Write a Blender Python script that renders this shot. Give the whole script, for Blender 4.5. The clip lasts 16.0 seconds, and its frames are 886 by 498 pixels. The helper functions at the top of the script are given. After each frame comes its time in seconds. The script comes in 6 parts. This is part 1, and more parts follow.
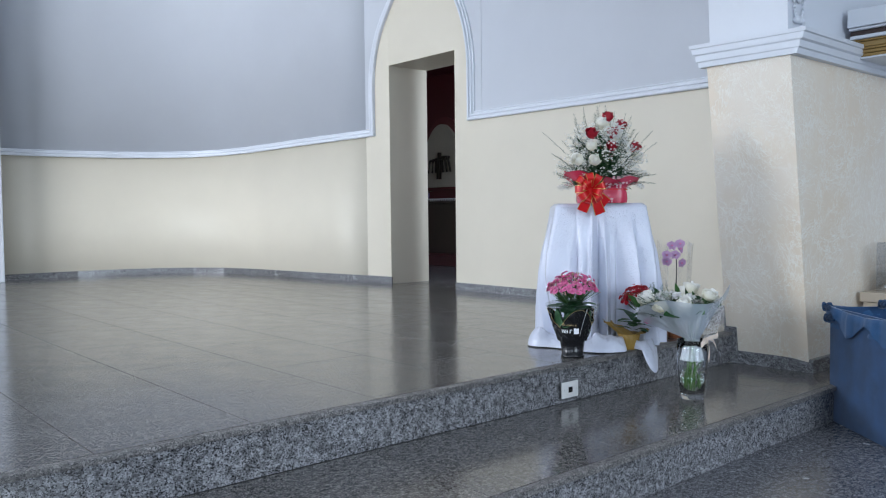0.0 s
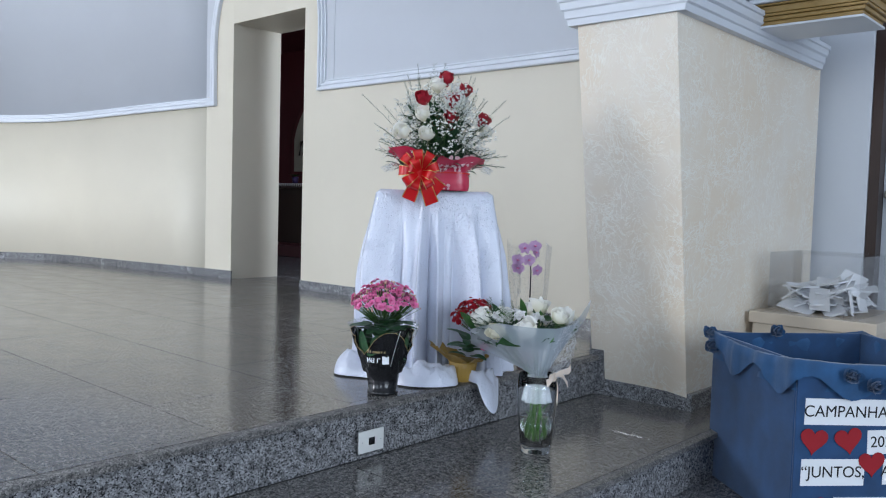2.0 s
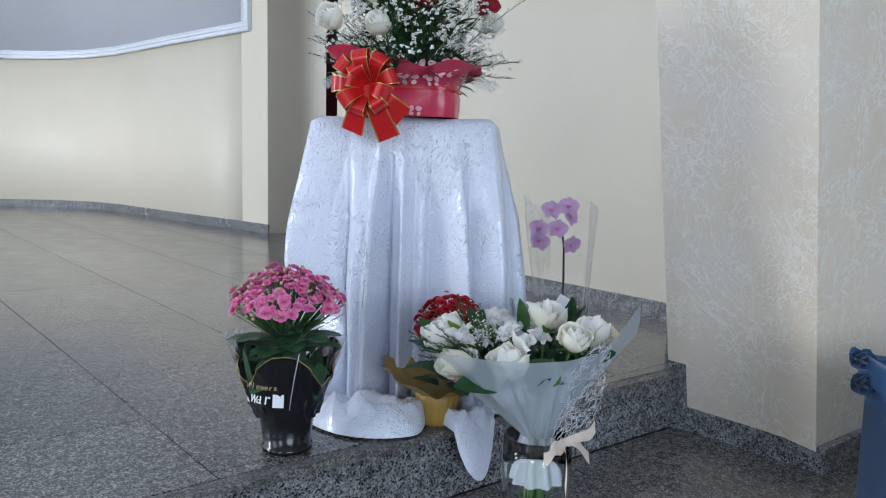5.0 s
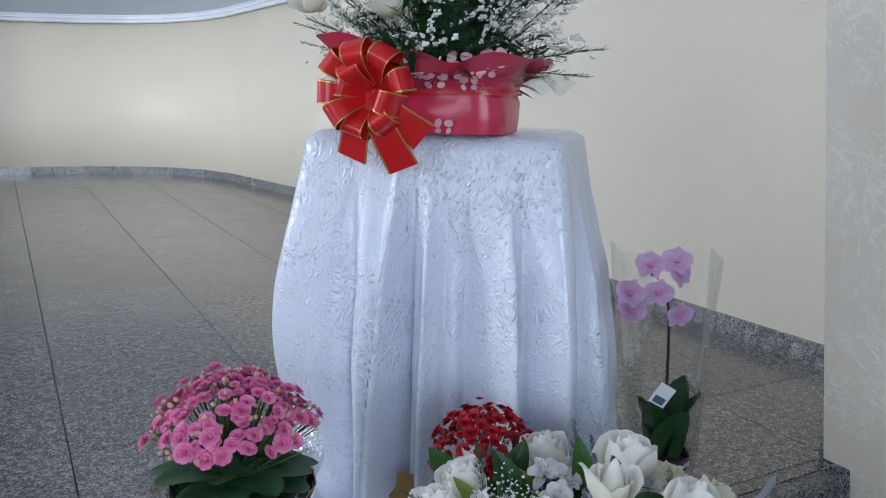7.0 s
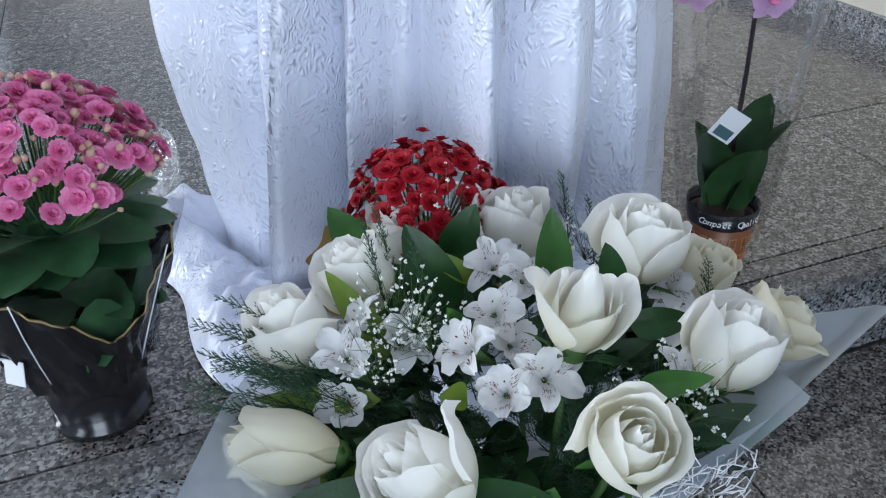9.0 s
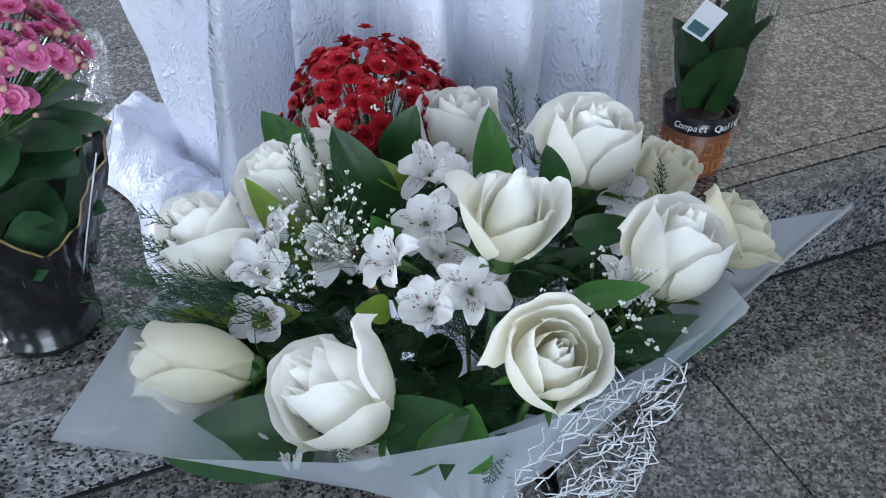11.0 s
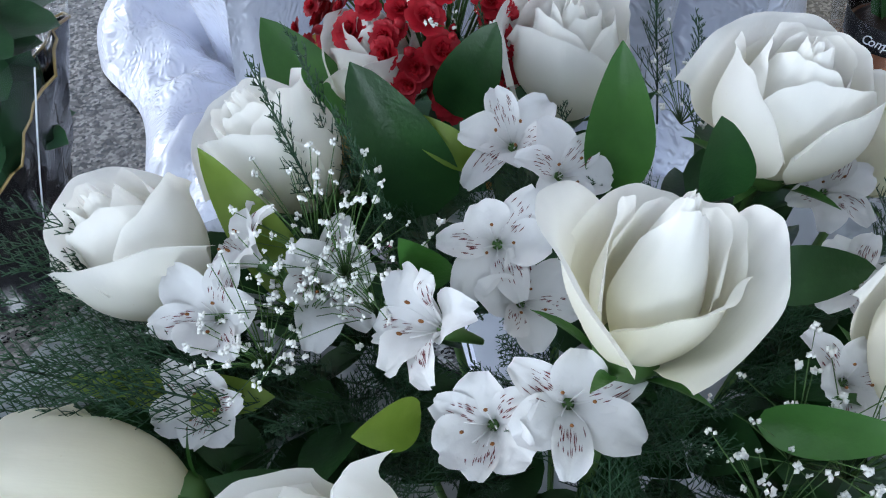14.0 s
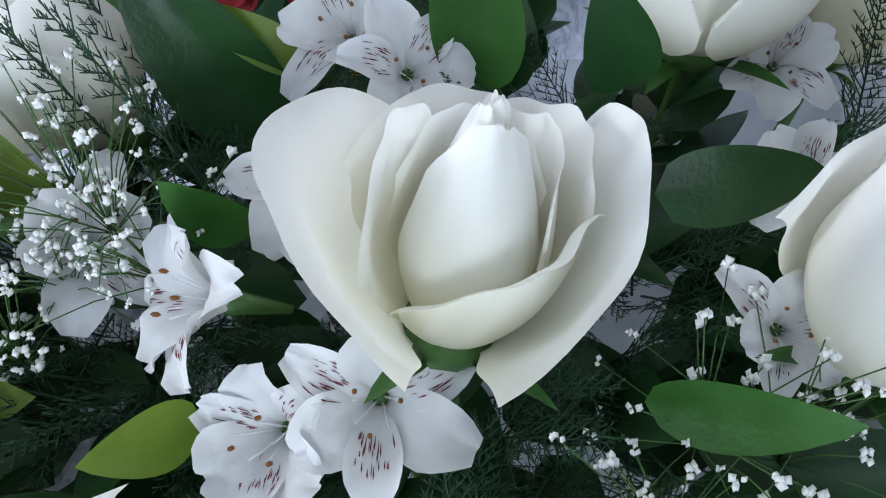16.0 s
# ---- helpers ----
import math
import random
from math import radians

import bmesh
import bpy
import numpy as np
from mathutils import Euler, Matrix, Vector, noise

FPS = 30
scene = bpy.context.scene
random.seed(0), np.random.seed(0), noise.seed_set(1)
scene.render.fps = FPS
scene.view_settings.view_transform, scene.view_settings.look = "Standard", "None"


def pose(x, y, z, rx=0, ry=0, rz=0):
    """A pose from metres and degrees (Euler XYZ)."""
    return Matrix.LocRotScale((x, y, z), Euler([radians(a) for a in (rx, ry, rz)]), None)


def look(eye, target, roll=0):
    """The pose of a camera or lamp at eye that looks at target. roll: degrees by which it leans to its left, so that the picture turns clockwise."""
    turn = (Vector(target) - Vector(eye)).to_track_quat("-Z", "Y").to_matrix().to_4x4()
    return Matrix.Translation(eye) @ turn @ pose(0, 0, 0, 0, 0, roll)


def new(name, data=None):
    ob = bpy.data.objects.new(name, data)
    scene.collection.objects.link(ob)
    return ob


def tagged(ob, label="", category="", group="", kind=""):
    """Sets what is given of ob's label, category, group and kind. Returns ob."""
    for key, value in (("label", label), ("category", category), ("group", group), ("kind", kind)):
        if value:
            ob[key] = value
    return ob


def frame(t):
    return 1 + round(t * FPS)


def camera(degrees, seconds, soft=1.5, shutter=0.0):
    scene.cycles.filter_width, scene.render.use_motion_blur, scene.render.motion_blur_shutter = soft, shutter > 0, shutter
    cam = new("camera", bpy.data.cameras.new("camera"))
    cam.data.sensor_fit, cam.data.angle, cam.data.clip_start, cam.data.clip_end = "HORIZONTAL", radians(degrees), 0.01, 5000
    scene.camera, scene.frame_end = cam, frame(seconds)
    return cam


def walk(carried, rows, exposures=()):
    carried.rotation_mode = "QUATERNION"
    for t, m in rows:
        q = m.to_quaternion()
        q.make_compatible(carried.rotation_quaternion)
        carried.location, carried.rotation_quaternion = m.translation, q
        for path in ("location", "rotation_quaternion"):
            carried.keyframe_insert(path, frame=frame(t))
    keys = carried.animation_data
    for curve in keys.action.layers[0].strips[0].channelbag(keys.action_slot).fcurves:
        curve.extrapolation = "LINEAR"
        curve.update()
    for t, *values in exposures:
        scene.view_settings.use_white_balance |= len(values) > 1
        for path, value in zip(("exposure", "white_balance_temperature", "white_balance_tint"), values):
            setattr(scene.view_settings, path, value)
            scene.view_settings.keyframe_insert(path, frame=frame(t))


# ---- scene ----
cam = camera(57.3, 16.0, 1.1)
PATH = [
    (0, (0.1418, 0.0230, 0.9030), (1.4520, 1.5319, 0.8150), -0.6),
    (0.5, (0.4117, 0.1030, 0.9280), (1.7814, 1.5570, 0.8340), 0.3),
    (1, (0.6693, 0.2128, 0.9080), (2.1144, 1.5921, 0.8170), 0.9),
    (1.5, (0.9181, 0.3561, 0.8900), (2.4188, 1.6746, 0.7990), 1.1),
    (2, (1.1853, 0.4601, 0.8900), (2.6604, 1.8069, 0.7810), 1.6),
    (2.5, (1.4258, 0.6122, 0.8870), (2.8914, 1.9663, 0.7560), 1.7),
    (3, (1.6361, 0.6933, 0.8920), (3.1183, 2.0285, 0.7460), 1.4),
    (3.5, (1.8562, 0.7374, 0.9030), (3.3353, 2.0753, 0.7490), 1.6),
    (4, (2.0618, 0.8671, 0.9020), (3.5313, 2.2137, 0.7400), 1.6),
    (4.5, (2.2243, 0.9684, 0.8550), (3.6725, 2.3287, 0.6300), 1.2),
    (5, (2.4042, 1.0217, 0.8750), (3.6435, 2.5715, 0.6250), 1.4),
    (5.2, (2.4379, 1.0412, 0.8770), (3.5939, 2.6539, 0.6270), 1.2),
    (7.3, (3.0470, 1.5234, 1.0310), (3.9738, 3.2417, 0.5940), 1.0),
    (7.5, (3.0920, 1.5704, 1.0060), (4.0111, 3.2726, 0.4980), 1.1),
    (8, (3.1789, 1.6968, 0.9460), (4.0525, 3.3336, 0.2010), 0.4),
    (8.5, (3.2862, 1.7696, 0.9130), (4.0333, 3.3899, 0.0100), 0.3),
    (9, (3.3541, 1.7973, 0.8770), (3.9851, 3.3633, -0.1960), -0.2),
    (9.5, (3.3806, 1.8057, 0.8590), (3.9751, 3.3239, -0.3000), -0.6),
    (10, (3.3926, 1.8057, 0.8520), (3.9785, 3.2858, -0.3580), -0.8),
    (10.2, (3.4005, 1.8040, 0.8510), (3.9798, 3.2753, -0.3730), -0.9),
    (12.3, (3.4376, 1.8123, 0.8360), (3.9950, 3.2428, -0.4450), -1.2),
    (12.5, (3.4422, 1.8338, 0.8280), (3.9792, 3.2596, -0.4670), -1.6),
    (13, (3.4503, 1.9220, 0.8000), (3.9624, 3.3367, -0.5180), -2.1),
    (13.5, (3.4736, 1.9898, 0.7710), (3.9002, 3.3483, -0.6330), -2.9),
    (14, (3.5088, 2.0348, 0.7430), (3.8182, 3.3602, -0.7230), -3.2),
    (14.5, (3.5346, 2.0560, 0.7110), (3.7627, 3.3241, -0.8170), -5.1),
    (15, (3.5686, 2.0698, 0.6930), (3.7643, 3.2930, -0.8770), -7.6),
    (15.5, (3.5893, 2.0794, 0.6830), (3.7734, 3.2552, -0.9240), -10.0),
    (16, (3.5942, 2.0803, 0.6810), (3.7845, 3.2332, -0.9420), -10.4),
]
EXPOSURE = ((0.0, -0.40), (5.2, -0.45), (7.4, -0.58), (8.5, -0.28), (9.5, 0.03), (10.2, 0.06), (12.5, 0.18), (16.0, 0.16))
walk(cam, [(t, look(eye, target, roll)) for t, eye, target, roll in PATH], EXPOSURE)

# world
world = bpy.data.worlds.new("sky")
scene.world = world
world.use_nodes = True
wn = world.node_tree
sky = wn.nodes.new("ShaderNodeTexSky")
sky.sky_type = "NISHITA"
sky.sun_disc = False
sky.sun_elevation, sky.sun_rotation = radians(48), radians(250)
wn.links.new(sky.outputs[0], wn.nodes["Background"].inputs[0])
wn.nodes["Background"].inputs[1].default_value = 0.10


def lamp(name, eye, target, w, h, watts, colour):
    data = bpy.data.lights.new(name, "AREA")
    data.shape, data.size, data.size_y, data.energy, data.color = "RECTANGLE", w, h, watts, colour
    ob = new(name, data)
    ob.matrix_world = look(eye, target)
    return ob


DAY = (0.73, 0.85, 1.0)
WARM = (0.85, 0.91, 1.0)
# daylight in the window openings
lamp("window_light", (-5.0, 7.3, 2.9), (-1.5, 10.2, 0.8), 2.6, 3.2, 1080, WARM)
lamp("window_light", (-5.0, 2.4, 2.9), (0, 2.4, 1.2), 2.6, 3.2, 120, DAY)
lamp("window_light", (-5.0, -2.6, 2.9), (0, -1.6, 1.2), 2.6, 3.2, 200, DAY)
lamp("door_light", (0.6, -6.9, 2.2), (1.5, 2.0, 0.6), 4.4, 4.2, 530, DAY)
# added fill lamp that brightens the chapel; its wall has no opening here
lamp("chapel_fill_light", (5.98, 3.75, 2.0), (8.0, 9.2, 1.4), 0.4, 1.2, 110, DAY)


# ---- materials ----
def mat(name, base, rough=0.5, metal=0.0, **more):
    m = bpy.data.materials.new(name)
    m.use_nodes = True
    p = m.node_tree.nodes["Principled BSDF"]
    p.inputs["Base Color"].default_value = (*base, 1)
    p.inputs["Roughness"].default_value = rough
    p.inputs["Metallic"].default_value = metal
    for key, value in more.items():
        p.inputs[key.replace("_", " ")].default_value = value
    return m


def node(m, kind, **values):
    n = m.node_tree.nodes.new(kind)
    for key, value in values.items():
        if key in ("data_type", "feature", "noise_dimensions", "wave_type", "bands_direction", "blend_type", "operation", "distance"):
            setattr_plain(n, key, value)
        else:
            n.inputs[key.replace("_", " ")].default_value = value
    return n


def setattr_plain(n, key, value):
    if key == "data_type":
        n.data_type = value
    elif key == "feature":
        n.feature = value
    elif key == "blend_type":
        n.blend_type = value
    elif key == "operation":
        n.operation = value


def link(m, a, b):
    m.node_tree.links.new(a, b)


def shader(m):
    return m.node_tree.nodes["Principled BSDF"]


def coords(m, scale=(1, 1, 1)):
    geo = m.node_tree.nodes.new("ShaderNodeTexCoord")
    mp = m.node_tree.nodes.new("ShaderNodeMapping")
    mp.inputs["Scale"].default_value = scale
    link(m, geo.outputs["Object"], mp.inputs["Vector"])
    return mp.outputs[0]


def ramp(m, fac, stops):
    r = m.node_tree.nodes.new("ShaderNodeValToRGB")
    while len(r.color_ramp.elements) < len(stops):
        r.color_ramp.elements.new(0.5)
    for e, (at, c) in zip(r.color_ramp.elements, stops):
        e.position, e.color = at, (*c, 1)
    link(m, fac, r.inputs[0])
    return r.outputs[0]


def noisy(m, vec, scale, detail=4, rough=0.55):
    n = node(m, "ShaderNodeTexNoise", Scale=scale, Detail=detail, Roughness=rough)
    link(m, vec, n.inputs["Vector"])
    return n.outputs[0]


def bump(m, height, strength, dist):
    b = node(m, "ShaderNodeBump", Strength=strength, Distance=dist)
    link(m, height, b.inputs["Height"])
    link(m, b.outputs[0], shader(m).inputs["Normal"])
    return b


def mix(m, fac, a, b, kind="MIX"):
    x = m.node_tree.nodes.new("ShaderNodeMix")
    x.data_type, x.blend_type = "RGBA", kind
    for sock, v in ((x.inputs[0], fac), (x.inputs[6], a), (x.inputs[7], b)):
        if isinstance(v, (int, float)):
            sock.default_value = v
        elif isinstance(v, tuple):
            sock.default_value = (*v, 1)
        else:
            link(m, v, sock)
    return x.outputs[2]


def paint(name, c, var=0.05, rough=0.6, grain=60, strength=0.12):
    m = mat(name, c, rough)
    v = coords(m)
    lo = tuple(x * (1 - var) for x in c)
    hi = tuple(min(1, x * (1 + var)) for x in c)
    link(m, ramp(m, noisy(m, v, 1.3, 5), [(0.3, lo), (0.7, hi)]), shader(m).inputs["Base Color"])
    bump(m, noisy(m, v, grain, 3), strength, 0.002)
    return m


def granite(name, dark, mid, light, rough):
    m = mat(name, mid, rough, IOR=1.75)
    v = coords(m)
    cells = node(m, "ShaderNodeTexVoronoi", Scale=260)
    link(m, v, cells.inputs["Vector"])
    cell = m.node_tree.nodes.new("ShaderNodeSeparateColor")
    link(m, cells.outputs["Color"], cell.inputs[0])
    grain = ramp(m, cell.outputs[0], [(0.0, dark), (0.18, dark), (0.24, mid), (0.62, mid), (0.72, light), (1.0, light)])
    patch = ramp(m, noisy(m, v, 45, 4, 0.65), [(0.36, (0.32, 0.32, 0.32)), (0.58, (1.15, 1.15, 1.15))])
    c = mix(m, 0.75, grain, patch, "MULTIPLY")
    cloud = ramp(m, noisy(m, v, 1.1, 4), [(0.3, (0.82, 0.8, 0.78)), (0.7, (1.12, 1.12, 1.14))])
    c = mix(m, 1.0, c, cloud, "MULTIPLY")
    info = m.node_tree.nodes.new("ShaderNodeObjectInfo")
    tone = ramp(m, info.outputs["Random"], [(0.0, (0.88, 0.88, 0.88)), (1.0, (1.08, 1.07, 1.06))])
    link(m, mix(m, 1.0, c, tone, "MULTIPLY"), shader(m).inputs["Base Color"])
    r = ramp(m, noisy(m, v, 7, 4), [(0.3, (rough * 0.8,) * 3), (0.75, (rough * 1.5,) * 3)])
    link(m, r, shader(m).inputs["Roughness"])
    bump(m, noisy(m, v, 380, 2), 0.04, 0.001)
    return m


GRANITE = granite("polished_granite", (0.017, 0.017, 0.019), (0.135, 0.130, 0.126), (0.29, 0.28, 0.268), 0.15)
GRANITE_RISER = granite("riser_granite", (0.03, 0.03, 0.034), (0.20, 0.204, 0.215), (0.36, 0.37, 0.385), 0.2)
GRANITE_EDGE = granite("sawn_granite", (0.03, 0.03, 0.03), (0.14, 0.135, 0.13), (0.30, 0.29, 0.28), 0.5)
GRANITE_NAVE = granite("nave_granite", (0.03, 0.03, 0.035), (0.15, 0.152, 0.165), (0.31, 0.315, 0.335), 0.2)
GROUT = paint("grout", (0.06, 0.06, 0.06), 0.2, 0.8)
CREAM = paint("cream_wall_paint", (0.655, 0.605, 0.50), 0.03, 0.5)
WHITE = paint("white_wall_paint", (0.515, 0.54, 0.585), 0.025, 0.6)
TRIM = paint("white_plaster_trim", (0.65, 0.68, 0.735), 0.03, 0.45)
CEIL = paint("ceiling_paint", (0.78, 0.79, 0.8), 0.03, 0.8)


def scraped():
    m = mat("scraped_plaster", (0.7, 0.66, 0.58), 0.5)
    v = coords(m)
    warp = m.node_tree.nodes.new("ShaderNodeTexNoise")
    warp.inputs["Scale"].default_value, warp.inputs["Detail"].default_value = 5, 3
    link(m, v, warp.inputs["Vector"])
    vec = mix(m, 0.12, v, warp.outputs["Color"], "ADD")
    marks = None
    for turn, seed in ((14, 0), (-38, 3), (62, 7), (105, 11)):
        mp = m.node_tree.nodes.new("ShaderNodeMapping")
        mp.inputs["Rotation"].default_value = (radians(turn), radians(turn * 0.6), radians(turn))
        mp.inputs["Location"].default_value = (seed, seed, seed)
        mp.vector_type = "TEXTURE"
        mp.inputs["Scale"].default_value = (1 / 34, 1 / 34, 1 / 7)
        link(m, vec, mp.inputs["Vector"])
        n = noisy(m, mp.outputs[0], 1.0, 3, 0.5)
        line = ramp(m, n, [(0.462, (0, 0, 0)), (0.5, (1, 1, 1)), (0.538, (0, 0, 0))])
        where = ramp(m, noisy(m, mp.outputs[0], 0.22, 2), [(0.46, (0, 0, 0)), (0.60, (1, 1, 1))])
        line = mix(m, 1.0, line, where, "MULTIPLY")
        marks = line if marks is None else mix(m, 1.0, marks, line, "LIGHTEN")
    blot = ramp(m, noisy(m, v, 2.2, 4), [(0.35, (0.80, 0.68, 0.53)), (0.65, (0.83, 0.75, 0.64))])
    link(m, mix(m, ramp(m, marks, [(0, (0, 0, 0)), (1, (0.9, 0.9, 0.9))]), blot, (0.92, 0.88, 0.79)), shader(m).inputs["Base Color"])
    bump(m, marks, 0.35, 0.005)
    return m


PLASTER = scraped()
DARKRED = paint("dark_red_paint", (0.10, 0.015, 0.02), 0.2, 0.5)
DARKWOOD = paint("dark_wood", (0.035, 0.016, 0.012), 0.3, 0.35)
BRONZE = mat("dark_bronze", (0.06, 0.05, 0.04), 0.45, 0.7)
PANELGREY = paint("pale_panel", (0.42, 0.38, 0.31), 0.15, 0.6)
GOLD = paint("gold_paint", (0.30, 0.19, 0.06), 0.2, 0.4)
STEEL = mat("brushed_steel", (0.55, 0.55, 0.56), 0.32, 1.0)
PLASTIC_WHITE = paint("white_plastic", (0.74, 0.74, 0.72), 0.03, 0.35)
PLASTIC_BLACK = mat("black_plastic", (0.012, 0.012, 0.014), 0.18)
MARBLE = paint("beige_marble", (0.56, 0.47, 0.37), 0.22, 0.25, 20, 0.03)
PAPER = paint("paper", (0.82, 0.83, 0.86), 0.04, 0.7)
RED_FELT = paint("red_felt", (0.33, 0.012, 0.02), 0.15, 0.9)
INK = mat("black_ink", (0.01, 0.01, 0.012), 0.7)


def glassy(name, tint, rough, alpha, ior=1.45):
    """Thin clear film: mostly see-through with a glossy skin."""
    m = mat(name, tint, rough)
    p = shader(m)
    p.inputs["Alpha"].default_value = alpha
    p.inputs["Specular IOR Level"].default_value = 0.8
    return m


def film(name, rough, least, wrinkle):
    """Clear sheet: see-through, with a mirror-like sheen that grows at a slant."""
    m = mat(name, (1, 1, 1), rough)
    nt = m.node_tree
    clear = nt.nodes.new("ShaderNodeBsdfTransparent")
    gloss = nt.nodes.new("ShaderNodeBsdfGlossy")
    gloss.inputs["Roughness"].default_value = rough
    fr = nt.nodes.new("ShaderNodeFresnel")
    fr.inputs[0].default_value = 1.45
    more = nt.nodes.new("ShaderNodeMath")
    more.operation = "MULTIPLY_ADD"
    more.inputs[1].default_value, more.inputs[2].default_value = 0.34, least
    link(m, fr.outputs[0], more.inputs[0])
    b = node(m, "ShaderNodeBump", Strength=wrinkle, Distance=0.01)
    link(m, noisy(m, coords(m), 22, 3), b.inputs["Height"])
    link(m, b.outputs[0], gloss.inputs["Normal"])
    s = nt.nodes.new("ShaderNodeMixShader")
    link(m, more.outputs[0], s.inputs[0])
    link(m, clear.outputs[0], s.inputs[1])
    link(m, gloss.outputs[0], s.inputs[2])
    link(m, s.outputs[0], nt.nodes["Material Output"].inputs[0])
    return m


FILM = film("clear_film", 0.10, 0.018, 0.7)
ACRYLIC = film("clear_acrylic", 0.04, 0.03, 0.0)
WRAP = glassy("frosted_film", (0.62, 0.69, 0.76), 0.30, 0.56)
WRAP_THIN = glassy("thin_frosted_film", (0.72, 0.77, 0.84), 0.3, 0.35)
v_ = coords(WRAP)
bump(WRAP, noisy(WRAP, v_, 30, 3), 0.15, 0.003)
GLASS = mat("cut_glass", (0.97, 0.98, 0.98), 0.03, IOR=1.45, Transmission_Weight=1.0)
WATER = mat("water", (0.95, 0.98, 0.96), 0.0, IOR=1.33, Transmission_Weight=1.0)


def satin():
    m = mat("crushed_satin", (0.68, 0.715, 0.83), 0.25, Sheen_Weight=0.25, Sheen_Roughness=0.4)
    shader(m).inputs["Specular IOR Level"].default_value = 0.9
    v = coords(m)
    warp = m.node_tree.nodes.new("ShaderNodeTexNoise")
    warp.inputs["Scale"].default_value = 14
    link(m, v, warp.inputs["Vector"])
    vec = mix(m, 0.06, v, warp.outputs["Color"], "ADD")
    mp = m.node_tree.nodes.new("ShaderNodeMapping")
    mp.inputs["Scale"].default_value = (1, 1, 0.72)
    link(m, vec, mp.inputs["Vector"])
    n = m.node_tree.nodes.new("ShaderNodeTexNoise")
    n.noise_type = "RIDGED_MULTIFRACTAL"
    n.inputs["Scale"].default_value, n.inputs["Detail"].default_value = 150, 4
    link(m, mp.outputs[0], n.inputs["Vector"])
    where = ramp(m, noisy(m, v, 5, 3), [(0.35, (0.15, 0.15, 0.15)), (0.65, (1, 1, 1))])
    bump(m, mix(m, 1.0, n.outputs[0], where, "MULTIPLY"), 0.85, 0.008)
    return m


SATIN = satin()


def fabric(name, c, scale=900):
    m = mat(name, c, 0.85, Sheen_Weight=0.3)
    v = coords(m)
    link(m, ramp(m, noisy(m, v, 9, 4), [(0.3, tuple(x * 0.75 for x in c)), (0.7, tuple(x * 1.25 for x in c))]), shader(m).inputs["Base Color"])
    bump(m, noisy(m, v, scale, 2), 0.3, 0.001)
    return m


BLUE = fabric("blue_nonwoven_fabric", (0.010, 0.055, 0.150))
BLUE_RUFFLE = fabric("blue_ruffle_fabric", (0.013, 0.075, 0.19))
RIBBON = fabric("cream_satin_ribbon", (0.75, 0.62, 0.52))


def organic(name, c1, c2, rough, scale, trans=0.0, veins=0.0, spec=0.4):
    """Petal or leaf: two tones, faint veins, some light let through."""
    m = mat(name, c1, rough)
    p = shader(m)
    p.inputs["Specular IOR Level"].default_value = spec
    v = coords(m)
    n = noisy(m, v, scale, 4)
    c = ramp(m, n, [(0.3, c1), (0.7, c2)])
    link(m, c, p.inputs["Base Color"])
    mp = m.node_tree.nodes.new("ShaderNodeMapping")
    mp.inputs["Scale"].default_value = (1, 1, 0.12)
    link(m, v, mp.inputs["Vector"])
    bump(m, noisy(m, mp.outputs[0], 420, 3), 0.12 + veins, 0.0015)
    if trans:
        t = m.node_tree.nodes.new("ShaderNodeBsdfTranslucent")
        link(m, c, t.inputs[0])
        s = m.node_tree.nodes.new("ShaderNodeMixShader")
        s.inputs[0].default_value = trans
        out = m.node_tree.nodes["Material Output"]
        link(m, p.outputs[0], s.inputs[1])
        link(m, t.outputs[0], s.inputs[2])
        link(m, s.outputs[0], out.inputs[0])
    return m


def rose_petal(name, foot, tip, depth):
    """White petal that yellows towards its foot."""
    m = organic(name, tip, tuple(min(1.0, x * 1.03) for x in tip), 0.5, 40, 0.38)
    src = m.node_tree.nodes["Principled BSDF"].inputs["Base Color"].links[0].from_socket
    sep = m.node_tree.nodes.new("ShaderNodeSeparateXYZ")
    link(m, coords(m, (1 / depth, 1 / depth, 1 / depth)), sep.inputs[0])
    low = ramp(m, sep.outputs["Z"], [(0.1, (1, 1, 1)), (0.9, (0, 0, 0))])
    c = mix(m, low, src, foot)
    spots = ramp(m, noisy(m, coords(m), 260, 2), [(0.74, (0, 0, 0)), (0.80, (0.35, 0.35, 0.35))])
    c = mix(m, spots, c, (0.78, 0.70, 0.50))
    for node_ in m.node_tree.nodes:
        if node_.bl_idname == "ShaderNodeBsdfTranslucent":
            link(m, c, node_.inputs[0])
    link(m, c, shader(m).inputs["Base Color"])
    return m


ROSE_WHITE = rose_petal("white_rose_petal", (0.92, 0.885, 0.71), (0.94, 0.93, 0.885), 0.060)
ROSE_CREAM = rose_petal("cream_rose_petal", (0.84, 0.80, 0.58), (0.90, 0.87, 0.74), 0.065)
ROSE_RED = organic("red_rose_petal", (0.28, 0.004, 0.014), (0.48, 0.014, 0.035), 0.55, 60, 0.15)
LILY_WHITE = organic("white_lily_petal", (0.79, 0.78, 0.76), (0.84, 0.84, 0.85), 0.45, 30, 0.25)
STREAK = mat("maroon_streak", (0.16, 0.03, 0.035), 0.6)
STAMEN = mat("brown_anther", (0.22, 0.08, 0.015), 0.7)
GYP = mat("gypsophila_white", (0.84, 0.84, 0.80), 0.7)
KAL_PINK = organic("pink_petal", (0.84, 0.13, 0.40), (0.93, 0.38, 0.60), 0.5, 80, 0.2)
KAL_BUD = organic("pink_bud", (0.62, 0.32, 0.26), (0.68, 0.48, 0.36), 0.5, 90, 0.1)
